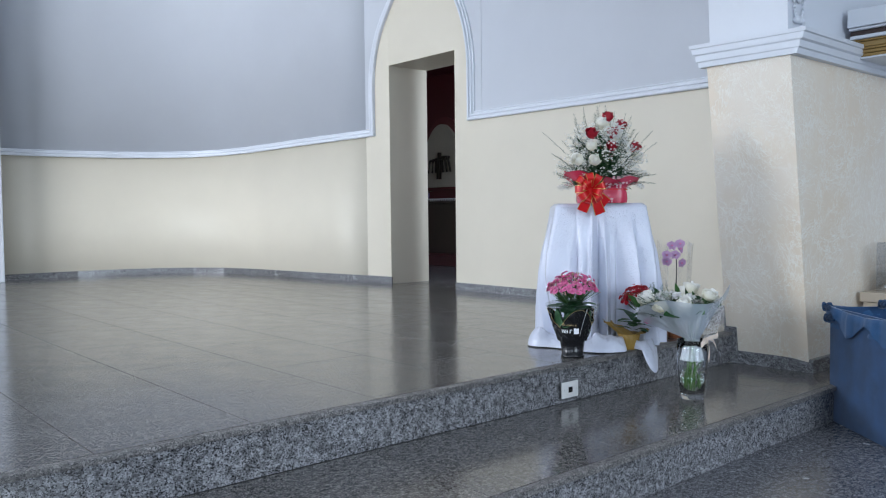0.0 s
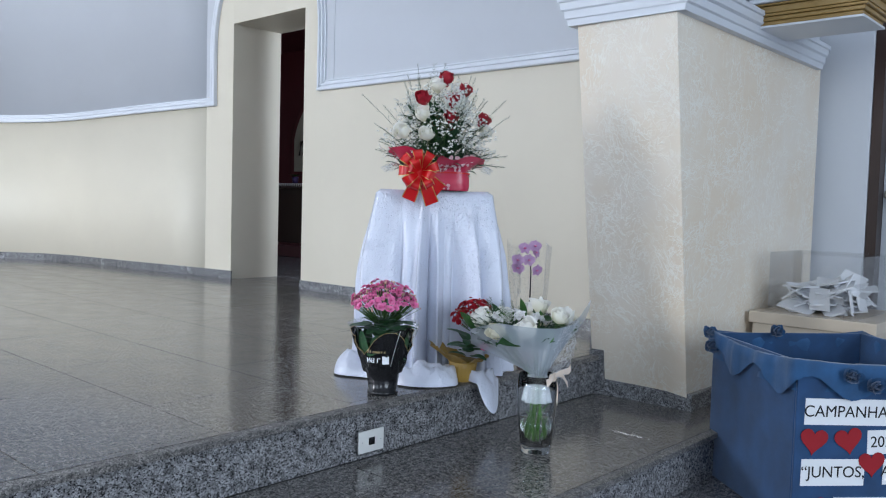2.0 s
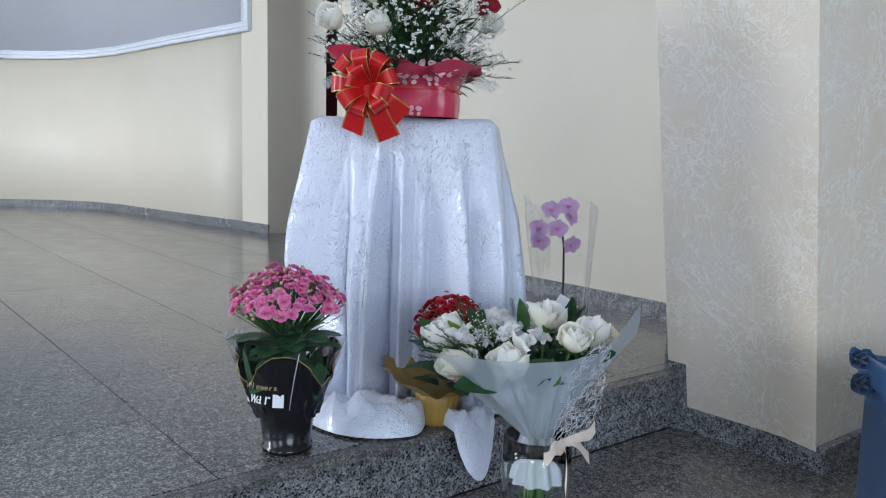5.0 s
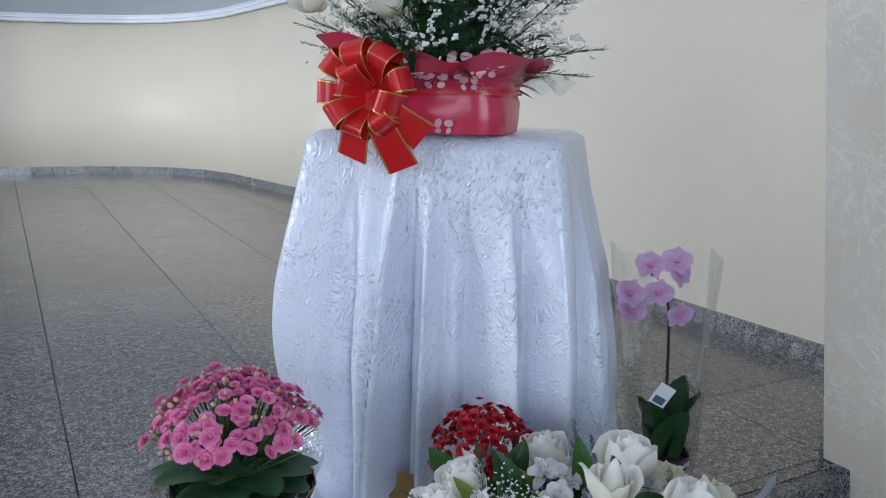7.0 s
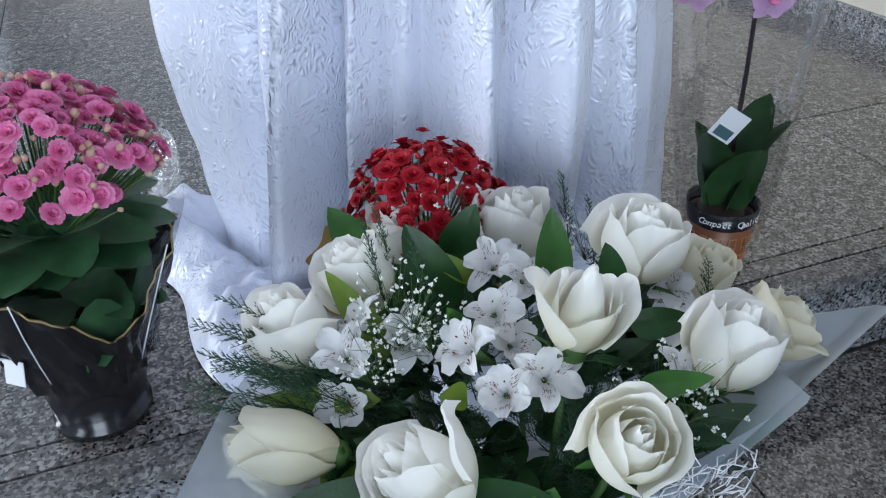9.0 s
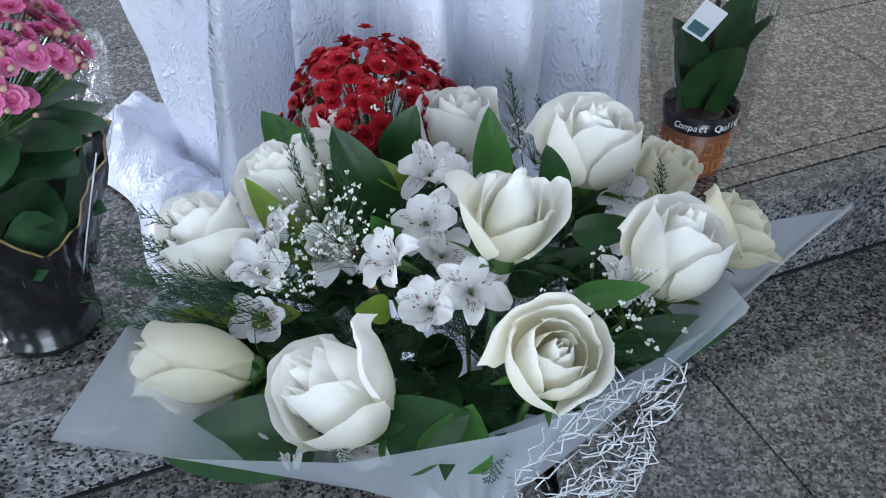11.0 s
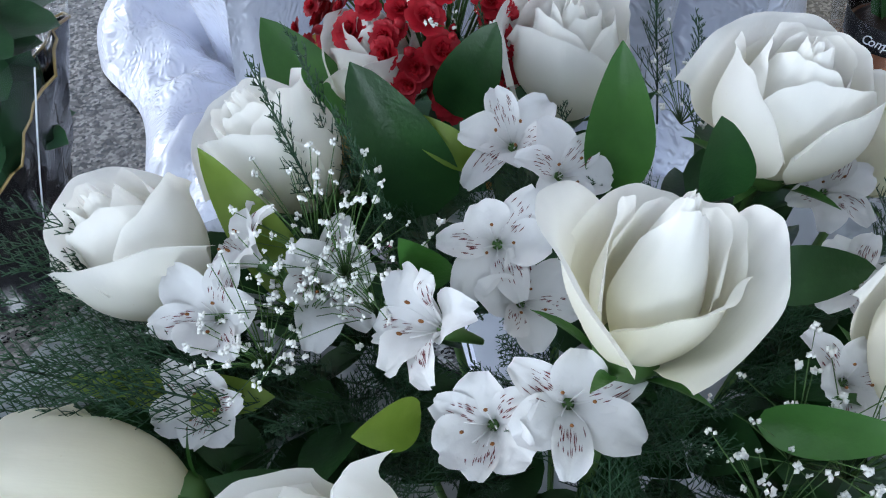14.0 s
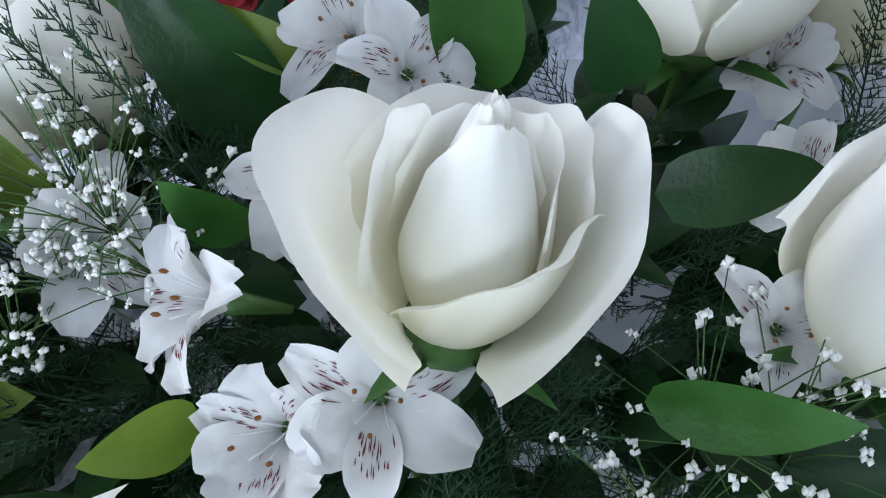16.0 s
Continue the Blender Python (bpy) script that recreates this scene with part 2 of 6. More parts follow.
KAL_RED = organic("red_kalanchoe_petal", (0.36, 0.004, 0.012), (0.60, 0.016, 0.035), 0.5, 90, 0.15)
ORCHID = organic("lilac_orchid_petal", (0.52, 0.27, 0.52), (0.66, 0.45, 0.64), 0.5, 60, 0.3)
LEAF = organic("dark_leaf", (0.012, 0.045, 0.014), (0.025, 0.085, 0.022), 0.32, 30, 0.08, 0.05, 0.3)
LEAF_MID = organic("green_leaf", (0.03, 0.11, 0.018), (0.055, 0.17, 0.03), 0.38, 30, 0.15, 0.05)
LEAF_LIME = organic("lime_leaf", (0.13, 0.22, 0.02), (0.22, 0.32, 0.05), 0.42, 30, 0.3)
KAL_LEAF = organic("fleshy_leaf", (0.025, 0.085, 0.035), (0.05, 0.15, 0.06), 0.42, 40, 0.1)
FERN = mat("fern_green", (0.018, 0.07, 0.028), 0.6)
STEM = mat("green_stem", (0.06, 0.14, 0.03), 0.5)
GOLDFOIL = paint("gold_crepe", (0.36, 0.22, 0.045), 0.2, 0.42)
BURGUNDY = mat("orchid_stem", (0.03, 0.02, 0.025), 0.5)


# ---- mesh tools ----
def part(name, bm, material, parent=None, label="", smooth=True):
    me = bpy.data.meshes.new(name)
    bm.normal_update()
    bm.to_mesh(me)
    bm.free()
    mats = material if isinstance(material, (list, tuple)) else [material]
    for m in mats:
        me.materials.append(m)
    if smooth:
        me.polygons.foreach_set("use_smooth", [True] * len(me.polygons))
    ob = new(name, me)
    if parent is not None:
        ob.parent = parent
    if label:
        ob["label"] = label
    return ob


def thing(name, at=(0, 0, 0), turn=0.0, label="", category="", group="", kind=""):
    ob = new(name)
    ob.matrix_world = pose(*at, 0, 0, turn)
    return tagged(ob, label, category, group, kind)


def box(bm, lo, hi, bevel=0.0):
    m = Matrix.Translation([(a + b) / 2 for a, b in zip(lo, hi)]) @ Matrix.Diagonal([b - a for a, b in zip(lo, hi)] + [1])
    made = bmesh.ops.create_cube(bm, size=1, matrix=m)
    if bevel:
        edges = list({e for v in made["verts"] for e in v.link_edges})
        bmesh.ops.bevel(bm, geom=edges, offset=bevel, segments=2, affect="EDGES", profile=0.6)
    return bm


def boxed(lo, hi, bevel=0.0):
    return box(bmesh.new(), lo, hi, bevel)


def grid(bm, rows, closed=False, slot=0):
    """Quads through rows of points."""
    vs = [[bm.verts.new(p) for p in row] for row in rows]
    n = len(rows[0])
    for i in range(len(rows) - 1):
        for j in range(n if closed else n - 1):
            k = (j + 1) % n
            f = bm.faces.new((vs[i][j], vs[i][k], vs[i + 1][k], vs[i + 1][j]))
            f.material_index = slot
    return vs


def lathe(bm, profile, n=32, wob=None, cap=True):
    rows = []
    for r, z in profile:
        row = []
        for j in range(n):
            a = 2 * math.pi * j / n
            k = r * (wob(a, z) if wob else 1)
            row.append((k * math.cos(a), k * math.sin(a), z))
        rows.append(row)
    vs = grid(bm, rows, True)
    if cap:
        bm.faces.new(vs[0][::-1])
        bm.faces.new(vs[-1])
    return bm


def tube(bm, pts, r0, r1=None, n=6, slot=0):
    r1 = r0 if r1 is None else r1
    pts = [Vector(p) for p in pts]
    rows = []
    for i, p in enumerate(pts):
        d = (pts[min(i + 1, len(pts) - 1)] - pts[max(i - 1, 0)]).normalized()
        x = d.orthogonal().normalized()
        y = d.cross(x)
        r = r0 + (r1 - r0) * i / max(1, len(pts) - 1)
        rows.append([p + x * r * math.cos(2 * math.pi * j / n) + y * r * math.sin(2 * math.pi * j / n) for j in range(n)])
    vs = grid(bm, rows, True, slot)
    bm.faces.new(vs[0][::-1]).material_index = slot
    bm.faces.new(vs[-1]).material_index = slot
    return bm


def prism(bm, outline, z0, z1):
    """An upright prism over a plan outline."""
    lo = [bm.verts.new((x, y, z0)) for x, y in outline]
    hi = [bm.verts.new((x, y, z1)) for x, y in outline]
    n = len(outline)
    for i in range(n):
        bm.faces.new((lo[i], lo[(i + 1) % n], hi[(i + 1) % n], hi[i]))
    bm.faces.new(lo[::-1])
    bm.faces.new(hi)
    bmesh.ops.recalc_face_normals(bm, faces=bm.faces[:])
    return bm


def sweep(bm, path, profile, closed_profile=True):
    """A moulding: a profile of (outwards, up) swept along plan points with heights; outwards is to the path's left."""
    pts = [Vector(p) for p in path]
    rows = []
    for i, p in enumerate(pts):
        a = pts[max(i - 1, 0)]
        b = pts[min(i + 1, len(pts) - 1)]
        d = (b - a)
        d = Vector((d.x, d.y, 0)).normalized()
        out = Vector((-d.y, d.x, 0))
        if 0 < i < len(pts) - 1:
            d1 = (p - a).normalized()
            d2 = (b - p).normalized()
            c = max(0.4, math.sqrt(max(0.0, (1 + d1.dot(d2)) / 2)))
            out = out / c
        rows.append([p + out * o + Vector((0, 0, u)) for o, u in profile])
    vs = grid(bm, rows, closed_profile)
    if closed_profile:
        bm.faces.new(vs[0][::-1])
        bm.faces.new(vs[-1])
    bmesh.ops.recalc_face_normals(bm, faces=bm.faces[:])
    return bm


H = 0.186  # height of the platform above the wide step


# ---- setting ----
TOP = 6.6
# face of the apse from the door round to the back; the path runs so that the room lies to its left
APSE = [(5.2, 6.66), (5.15, 7.0), (5.06, 7.5), (4.97, 8.0), (4.90, 8.5), (4.82, 9.0), (4.68, 9.4), (4.44, 9.74), (4.10, 9.98), (3.70, 10.14), (3.20, 10.23), (2.75, 10.26), (2.38, 10.26)]


def mz(y):
    """Height of the moulding's lower edge."""
    return 1.742 if y < 6.0 else 1.818 - 0.028 * (y - 3.0)


def two_tone(name, pts, label):
    """Cream dado below the moulding, white above it, as one wall thickness each."""
    for tail, lo, hi, m in (("dado", None, 0, CREAM), ("upper", 1, None, WHITE)):
        bm = bmesh.new()
        rows = []
        for x, y in pts:
            z = mz(y) + 0.03
            rows.append((x, y, z))
        out = []
        for i, (x, y, z) in enumerate(rows):
            a = Vector(rows[max(i - 1, 0)][:2])
            b = Vector(rows[min(i + 1, len(rows) - 1)][:2])
            d = (b - a).normalized()
            n = Vector((d.y, -d.x)) * 0.5
            z0, z1 = (-0.3, z) if tail == "dado" else (z, TOP)
            out.append([(x, y, z0), (x, y, z1), (x + n.x, y + n.y, z1), (x + n.x, y + n.y, z0)])
        vs = grid(bm, out, True)
        bm.faces.new(vs[0][::-1])
        bm.faces.new(vs[-1])
        bmesh.ops.recalc_face_normals(bm, faces=bm.faces[:])
        tagged(part(name + "_" + tail, bm, m, smooth=len(pts) > 4), label + (" in cream paint" if tail == "dado" else " in white paint"), "wall", kind="structure")


RIGHT = [(5.2, 2.54), (5.2, 4.0), (5.2, 5.30)]
two_tone("wall_side", RIGHT, "smooth plastered chancel side wall")
# piece of cream wall with the doorway, up to the arch
DY0, DY1, DTOP = 5.66, 6.66, 2.41
tagged(part("wall_door_pier", boxed((5.2, 5.30, -0.3), (5.7, DY0, TOP)), CREAM, smooth=False), "cream painted wall pier beside the doorway", "wall", kind="structure")
tagged(part("wall_over_door", boxed((5.2, DY0, DTOP), (5.7, DY1, TOP)), CREAM, smooth=False), "cream painted wall above the doorway", "wall", kind="structure")
tagged(part("wall_door_jamb", boxed((5.203, DY1, -0.3), (5.7, DY1 + 0.2, TOP)), CREAM, smooth=False), "cream painted jamb of the doorway", "wall", kind="structure")
two_tone("wall_apse", APSE[1:], "curved plastered apse wall")
bm = bmesh.new()
sweep(bm, [(5.2, 6.66, 0), (5.15, 7.0, 0)], [(0, -0.3), (0, TOP), (-0.3, TOP), (-0.3, -0.3)])
tagged(part("wall_apse_start", bm, CREAM, smooth=False), "cream painted wall where the apse begins", "wall", kind="structure")

# flush white panels inside the arch mouldings are the upper walls; the door's arch field is cream
PROF = [(0, 0), (0.030, 0), (0.036, 0.008), (0.036, 0.024), (0.016, 0.028), (0.016, 0.035), (0.028, 0.039), (0.028, 0.054), (0.008, 0.058), (0.008, 0.066), (0.017, 0.069), (0.015, 0.078), (0, 0.078)]
CY, SPRING, RAD, RISE = 6.162, 2.20, 0.70, 1.02


def moulding(name, path, label):
    bm = bmesh.new()
    sweep(bm, path, PROF)
    return tagged(part(name, bm, TRIM, smooth=False), label, "moulding", kind="structure")


moulding("trim_side", [(5.2, 2.56, mz(2.6)), (5.2, 4.0, mz(4.0)), (5.2, CY - RAD, mz(5.44))], "white plaster moulding between dado and upper wall")
moulding("trim_apse", [(x, y, mz(y)) for x, y in [(5.17, CY + RAD)] + APSE[1:]], "white plaster moulding round the apse")


def arch_curve(side, out=0.0):
    """Points (y, z) of one half of the arch line, from the dado up to the crown, moved outwards."""
    base = mz(5.4) if side < 0 else mz(6.8)
    pts = [(CY + side * (RAD + out), base + 0.078), (CY + side * (RAD + out), SPRING)]
    for k in range(1, 19):
        a = math.radians(90 * k / 18)
        pts.append((CY + side * (RAD + out) * math.cos(a), SPRING + (RISE + out) * math.sin(a)))
    return pts


def face_x(y):
    """Plan line of the wall face at the doorway."""
    return 5.2 if y < 6.66 else 5.2 - 0.147 * (y - 6.66)


def arch_trim(name, side):
    """Upright moulding that bends over the door as one half of an arch, on the wall face."""
    bm = bmesh.new()
    rows = []
    for o, u in PROF:
        line = arch_curve(side, u)
        line[0] = (line[0][0], line[0][1] - 0.078 + u)
        rows.append([(face_x(y) - 0.004 - o, y, z) for y, z in line])
    vs = grid(bm, [list(r) for r in zip(*rows)], True)
    bm.faces.new(vs[0])
    bm.faces.new(vs[-1])
    bmesh.ops.recalc_face_normals(bm, faces=bm.faces[:])
    tagged(part(name, bm, TRIM, smooth=False), "white plaster moulding rising beside the doorway arch", "moulding", kind="structure")


def spandrel(name, side):
    """White field outside the arch line, a skin of paint on the cream wall."""
    edge = 5.296 if side < 0 else 7.0
    bm = bmesh.new()
    line = arch_curve(side, 0.04) + [(CY, TOP)]
    rows = [[(face_x(y) - 0.004, y, z), (face_x(edge) - 0.004, edge, z), (face_x(edge) + 0.03, edge, z), (face_x(y) + 0.03, y, z)] for y, z in line]
    vs = grid(bm, rows, True)
    bm.faces.new(vs[0])
    bm.faces.new(vs[-1])
    bmesh.ops.recalc_face_normals(bm, faces=bm.faces[:])
    tagged(part(name, bm, WHITE, smooth=False), "white painted wall field beside the arch", "wall", kind="structure")


for nm, side in (("near", -1), ("far", 1)):
    arch_trim("trim_arch_" + nm, side)
    spandrel("wall_spandrel_" + nm, side)


def baseboard(name, pts, z, h=0.07, t=0.014):
    bm = bmesh.new()
    sweep(bm, [(x, y, z) for x, y in pts], [(0, 0), (t, 0), (t, h - 0.003), (t - 0.003, h), (0, h)])
    return tagged(part(name, bm, GRANITE_RISER, smooth=False), "grey granite skirting along the wall foot", "baseboard", kind="structure")


baseboard("baseboard_side", [(5.2, 2.56), (5.2, 4.0), (5.2, DY0)], H)
baseboard("baseboard_apse", [(5.2, DY1 - 0.02)] + APSE[1:], H)

# back wall beyond the curve, left wall with windows, nave: mostly unseen, added to enclose the light
tagged(part("wall_back", boxed((-5.3, 10.30, -0.3), (2.42, 10.7, TOP)), WHITE, smooth=False), "unseen white back wall closing the room", "wall", kind="structure")
tagged(part("pilaster", boxed((1.7, 10.0, H), (2.36, 10.3, TOP), 0.01), TRIM, smooth=False), "white painted pilaster at the end of the apse curve", "pilaster", kind="structure")
WIN = [(-3.9, -1.3), (1.1, 3.7), (6.0, 8.6)]
ys = [-7.3]
for a, b in WIN:
    ys += [a, b]
ys.append(10.7)
for i in range(0, len(ys), 2):
    tagged(part("wall_left", boxed((-5.5, ys[i], -0.4), (-5.1, ys[i + 1], TOP)), WHITE, smooth=False), "unseen white nave side wall closing the room", "wall", kind="structure")
for a, b in WIN:
    tagged(part("wall_left_sill", boxed((-5.5, a, -0.4), (-5.1, b, 1.2)), WHITE, smooth=False), "unseen white wall under a window", "wall", kind="structure")
    tagged(part("wall_left_head", boxed((-5.5, a, 4.6), (-5.1, b, TOP)), WHITE, smooth=False), "unseen white wall over a window", "wall", kind="structure")
tagged(part("wall_front", boxed((-5.5, -7.7, -0.4), (-1.7, -7.3, TOP)), WHITE, smooth=False), "unseen white entrance wall closing the room", "wall", kind="structure")
tagged(part("wall_front", boxed((2.9, -7.7, -0.4), (6.8, -7.3, TOP)), WHITE, smooth=False), "unseen white entrance wall closing the room", "wall", kind="structure")
tagged(part("wall_front_head", boxed((-1.7, -7.7, 4.4), (2.9, -7.3, TOP)), WHITE, smooth=False), "unseen white wall over the entrance", "wall", kind="structure")
tagged(part("wall_right", boxed((6.3, -7.3, -0.4), (6.7, 1.74, TOP)), WHITE, smooth=False), "white painted nave wall", "wall", kind="structure")
tagged(part("wall_right_return", boxed((6.2, 1.80, -0.4), (6.5, 2.3, TOP), 0.004), TRIM, smooth=False), "white painted door jamb", "wall", kind="structure")
# dark strips put the shade of the narrow gap into colour
tagged(part("wall_slot", boxed((6.5, 1.7, -0.4), (6.7, 1.84, TOP)), DARKWOOD, smooth=False), "dark backing that shades the slot", "wall", kind="structure")
tagged(part("door_edge", boxed((6.205, 1.742, -0.4), (6.42, 1.797, TOP)), DARKWOOD, smooth=False), "dark strip filling the slot for its shade", "door", kind="structure")
# ceiling out of view, added to keep the light in the room
tagged(part("ceiling", boxed((-5.5, -7.7, TOP), (8.6, 10.7, TOP + 0.2)), CEIL, smooth=False), "unseen white ceiling closing the room", "ceiling", kind="structure")

# side chapel behind the doorway, dark red
for nm, lo, hi in (("chapel_wall_far", (8.3, 3.5, -0.3), (8.5, 11.7, 3.2)), ("chapel_wall_back", (5.7, 11.5, -0.3), (8.3, 11.7, 3.2)), ("chapel_wall_near", (5.7, 3.5, -0.3), (8.3, 3.7, 3.2)), ("chapel_ceiling", (5.7, 3.7, 3.0), (8.3, 11.5, 3.2))):
    tagged(part("wall_" + nm if "wall" not in nm else nm, boxed(lo, hi), DARKRED, smooth=False), "dark red painted side chapel", "wall", kind="structure")


# pillar that leans out towards the top
def pillar():
    p = thing("pillar", label="scraped cream plaster pillar leaning out under a white cornice", category="pillar", kind="structure")
    bm = bmesh.new()
    rows = []
    for k in range(9):
        z = -0.25 + (1.75 + 0.25) * k / 8
        x = 4.588 - 0.148 * max(z, 0)
        rows.append([(x, 2.06, z), (6.12, 2.06, z), (6.12, 2.545, z), (x, 2.545, z)])
    vs = grid(bm, rows, True)
    bm.faces.new(vs[-1])
    bmesh.ops.recalc_face_normals(bm, faces=bm.faces[:])
    part("shaft", bm, PLASTER, p, smooth=False)
    bm = bmesh.new()
    x = 4.588 - 0.148 * 1.735
    z = 1.715
    prof = [(0, 0), (0.030, 0.0), (0.034, 0.028), (0.042, 0.034), (0.044, 0.066), (0.056, 0.074), (0.060, 0.104), (0.068, 0.108), (0.070, 0.128), (0, 0.134)]
    sweep(bm, [(6.06, 2.06, z), (x, 2.06, z), (x, 2.545, z), (5.2, 2.545, z)], prof)
    part("cornice", bm, TRIM, p, "white moulded plaster cornice", smooth=False)
    bm = bmesh.new()
    rows = []
    for k in range(5):
        z = 1.80 + (TOP - 1.80) * k / 4
        x = 4.34 - 0.06 * (z - 1.8)
        rows.append([(x, 2.075, z), (6.12, 2.075, z), (6.12, 2.53, z), (x, 2.53, z)])
    grid(bm, rows, True)
    bmesh.ops.recalc_face_normals(bm, faces=bm.faces[:])
    part("upper_shaft", bm, TRIM, p, "white painted upper pillar", smooth=False)
    bm = bmesh.new()
    sweep(bm, [(4.586, 2.485, 0), (4.586, 2.058, 0), (6.12, 2.058, 0)], [(0, 0), (-0.016, 0), (-0.016, 0.072), (-0.012, 0.075), (0, 0.075)])
    part("skirting", bm, GRANITE_RISER, p, "grey granite skirting", smooth=False)
    part("skirting_block", boxed((4.556, 2.478, 0.0), (4.61, 2.558, 0.288), 0.002), GRANITE_RISER, p, "grey granite skirting", smooth=False)
    # plaster ornament hung on the corner
    bm = bmesh.new()
    for k in range(26):
        a = 2 * math.pi * k / 26
        m = Matrix.Translation((4.43 + 0.055 * math.cos(a), 2.062, 2.03 + 0.12 * math.sin(a))) @ Matrix.Diagonal((1, 0.6, 1, 1))
        bmesh.ops.create_icosphere(bm, subdivisions=1, radius=0.016 + 0.006 * math.sin(3 * a), matrix=m)
    for k in range(8):
        a = 2 * math.pi * k / 8
        m = Matrix.Translation((4.43 + 0.02 * math.cos(a), 2.06, 2.04 + 0.03 * math.sin(a))) @ Matrix.Diagonal((1, 0.5, 1, 1))
        bmesh.ops.create_icosphere(bm, subdivisions=1, radius=0.018, matrix=m)
    for k in range(3):
        bmesh.ops.create_icosphere(bm, subdivisions=2, radius=0.018, matrix=Matrix.Translation((4.40 + 0.03 * k, 2.062, 1.905)))
    part("ornament", bm, TRIM, p, "white plaster scrollwork")
    return p


pillar()


# ---- floors ----
def slab_field(name, label, x0, x1, y0, y1, top, thick, material, wx, ly, start_x, start_y, gap=0.0016, shift=0.5):
    bed = boxed((x0, y0, top - thick - 0.05), (x1, y1, top - 0.004))
    base = tagged(part(name, bed, GROUT, smooth=False), label, "floor", kind="structure")
    k = 0
    x = start_x
    cache = {}
    while x < x1:
        a, b = max(x, x0), min(x + wx, x1)
        y = start_y - (ly * shift if k % 2 else 0)
        while y < y1:
            c, d = max(y, y0), min(y + ly, y1)
            if b - a > 0.02 and d - c > 0.02:
                key = (round(b - a, 4), round(d - c, 4))
                if key not in cache:
                    bm = boxed((gap, gap, -0.02), (key[0] - gap, key[1] - gap, 0), 0.0012)
                    ob = part("tile", bm, material, base, smooth=False)
                    cache[key] = ob.data
                else:
                    ob = new("tile", cache[key])
                    ob.parent = base
                ob.location = (a, c, top)
            y += ly
        x += wx
        k += 1
    return base


# ---- flowers: shared builders ----
rnd = random.Random(11)


def frame_to(axis, spin=0.0):
    """A turn that brings local z onto the axis."""
    return Vector(axis).normalized().to_track_quat("Z", "Y").to_matrix().to_4x4() @ Matrix.Rotation(spin, 4, "Z")


def blend3(v, a):
    """A curve through three values at a = -1, 0 and 1."""
    lo, mid, hi = v
    return mid + (hi - lo) / 2 * a + ((hi + lo) / 2 - mid) * a * a


def petal_bm(R, tall, shape, rng, cols=14, rows=12):
    """A rose petal: degrees round the heart, half-width either way, reach, heights and flares (one edge, middle, other edge), hug, roll."""
    deg, wl, wr, rad, hs, fs, hug, roll = shape
    phi = radians(deg)
    ph, ph2 = rng.uniform(0, 6), rng.uniform(0, 6)
    bm = bmesh.new()
    pts = []
    for i in range(rows + 1):
        h = i / rows
        row = []
        for j in range(cols + 1):
            a = -1 + 2 * j / cols
            hh = h * blend3(hs, a) * (1 - 0.20 * abs(a) ** 5)
            full = math.sin(min(1.0, hh / 0.5) * math.pi / 2) ** 0.75
            r = rad * (0.28 + 0.72 * full) * (1 - hug * max(0.0, (hh - 0.42) / 0.58) ** 1.5)
            r += 1.3 * blend3(fs, a) * max(0.0, h - 0.25) ** 1.4
            lip = max(0.0, h - 0.80) / 0.20
            r += roll * lip ** 1.5 * (0.75 + 0.35 * math.sin(2.6 * a + ph))
            z = -0.85 * roll * lip ** 2.2
            edge = max(0.0, abs(a) - 0.7) / 0.3
            r += 0.5 * roll * edge ** 2 * h
            r += rad * (0.020 * math.sin(7 * a + ph) + 0.012 * math.sin(15 * a + ph2)) * h ** 3
            z += (0.030 * math.sin(5 * a + ph2) + 0.016 * math.sin(13 * a + ph)) * h ** 3 * min(1.0, 2 * rad)
            r += 0.008 * math.sin(6 * h + 3 * a + ph2) * h
            ang = phi + (wr if a > 0 else wl) * a * (0.45 + 0.55 * math.sin(min(1.0, h * 1.6) * math.pi / 2))
            r *= 1 + 0.05 * a
            row.append((R * r * math.cos(ang), R * r * math.sin(ang), tall * hh + R * z))
        pts.append(row)
    grid(bm, pts)
    return bm


def rose_shapes(opening, rng, fine=True):
    """Petals of one rose, from the tight heart to the rolled outside."""
    deg = rng.uniform(0, 360)
    out = []
    heart, middle, outer = (5, 4, 5) if fine else (3, 3, 4)
    for k in range(heart):
        f = k / heart
        out.append((deg, 1.5, 1.5, 0.13 + 0.27 * f, (0.95, rng.uniform(0.97, 1.0), 0.94), (0, 0, 0), 0.74 - 0.16 * f, 0.02 * f))
        deg += 137 + rng.uniform(-12, 12)
    for k in range(middle):
        f = k / middle
        top = rng.uniform(0.94, 0.99)
        out.append((deg, 1.4, 1.45, 0.44 + 0.26 * f, (0.88 * top, top, 0.92 * top), (0, 0, 0.02), 0.55 - 0.18 * f - 0.10 * opening, 0.05 + 0.04 * f))
        deg += 137 + rng.uniform(-12, 12)
    for k in range(outer):
        f = k / (outer - 1)
        top = rng.uniform(0.90, 0.97) - 0.10 * opening * f
        flare = 0.02 + 0.30 * opening * f
        out.append((deg, 1.15, 1.25, 0.72 + 0.20 * f, (0.86 * top, top, 0.80 * top), (flare * 0.6, flare, flare * 1.2), 0.40 - 0.16 * f - 0.22 * opening, 0.09 + 0.08 * f * rng.uniform(0.6, 1.3)))
        deg += 137 + rng.uniform(-14, 14)
    return out


# bearings of the bouquet: sideways and towards the visitor
LEFT, RIGHTV = Vector((-0.945, 0.326, 0)), Vector((0.945, -0.326, 0))
NEAR = Vector((-0.24, -0.70, 0.67))
UPV = Vector((0, 0, 1))


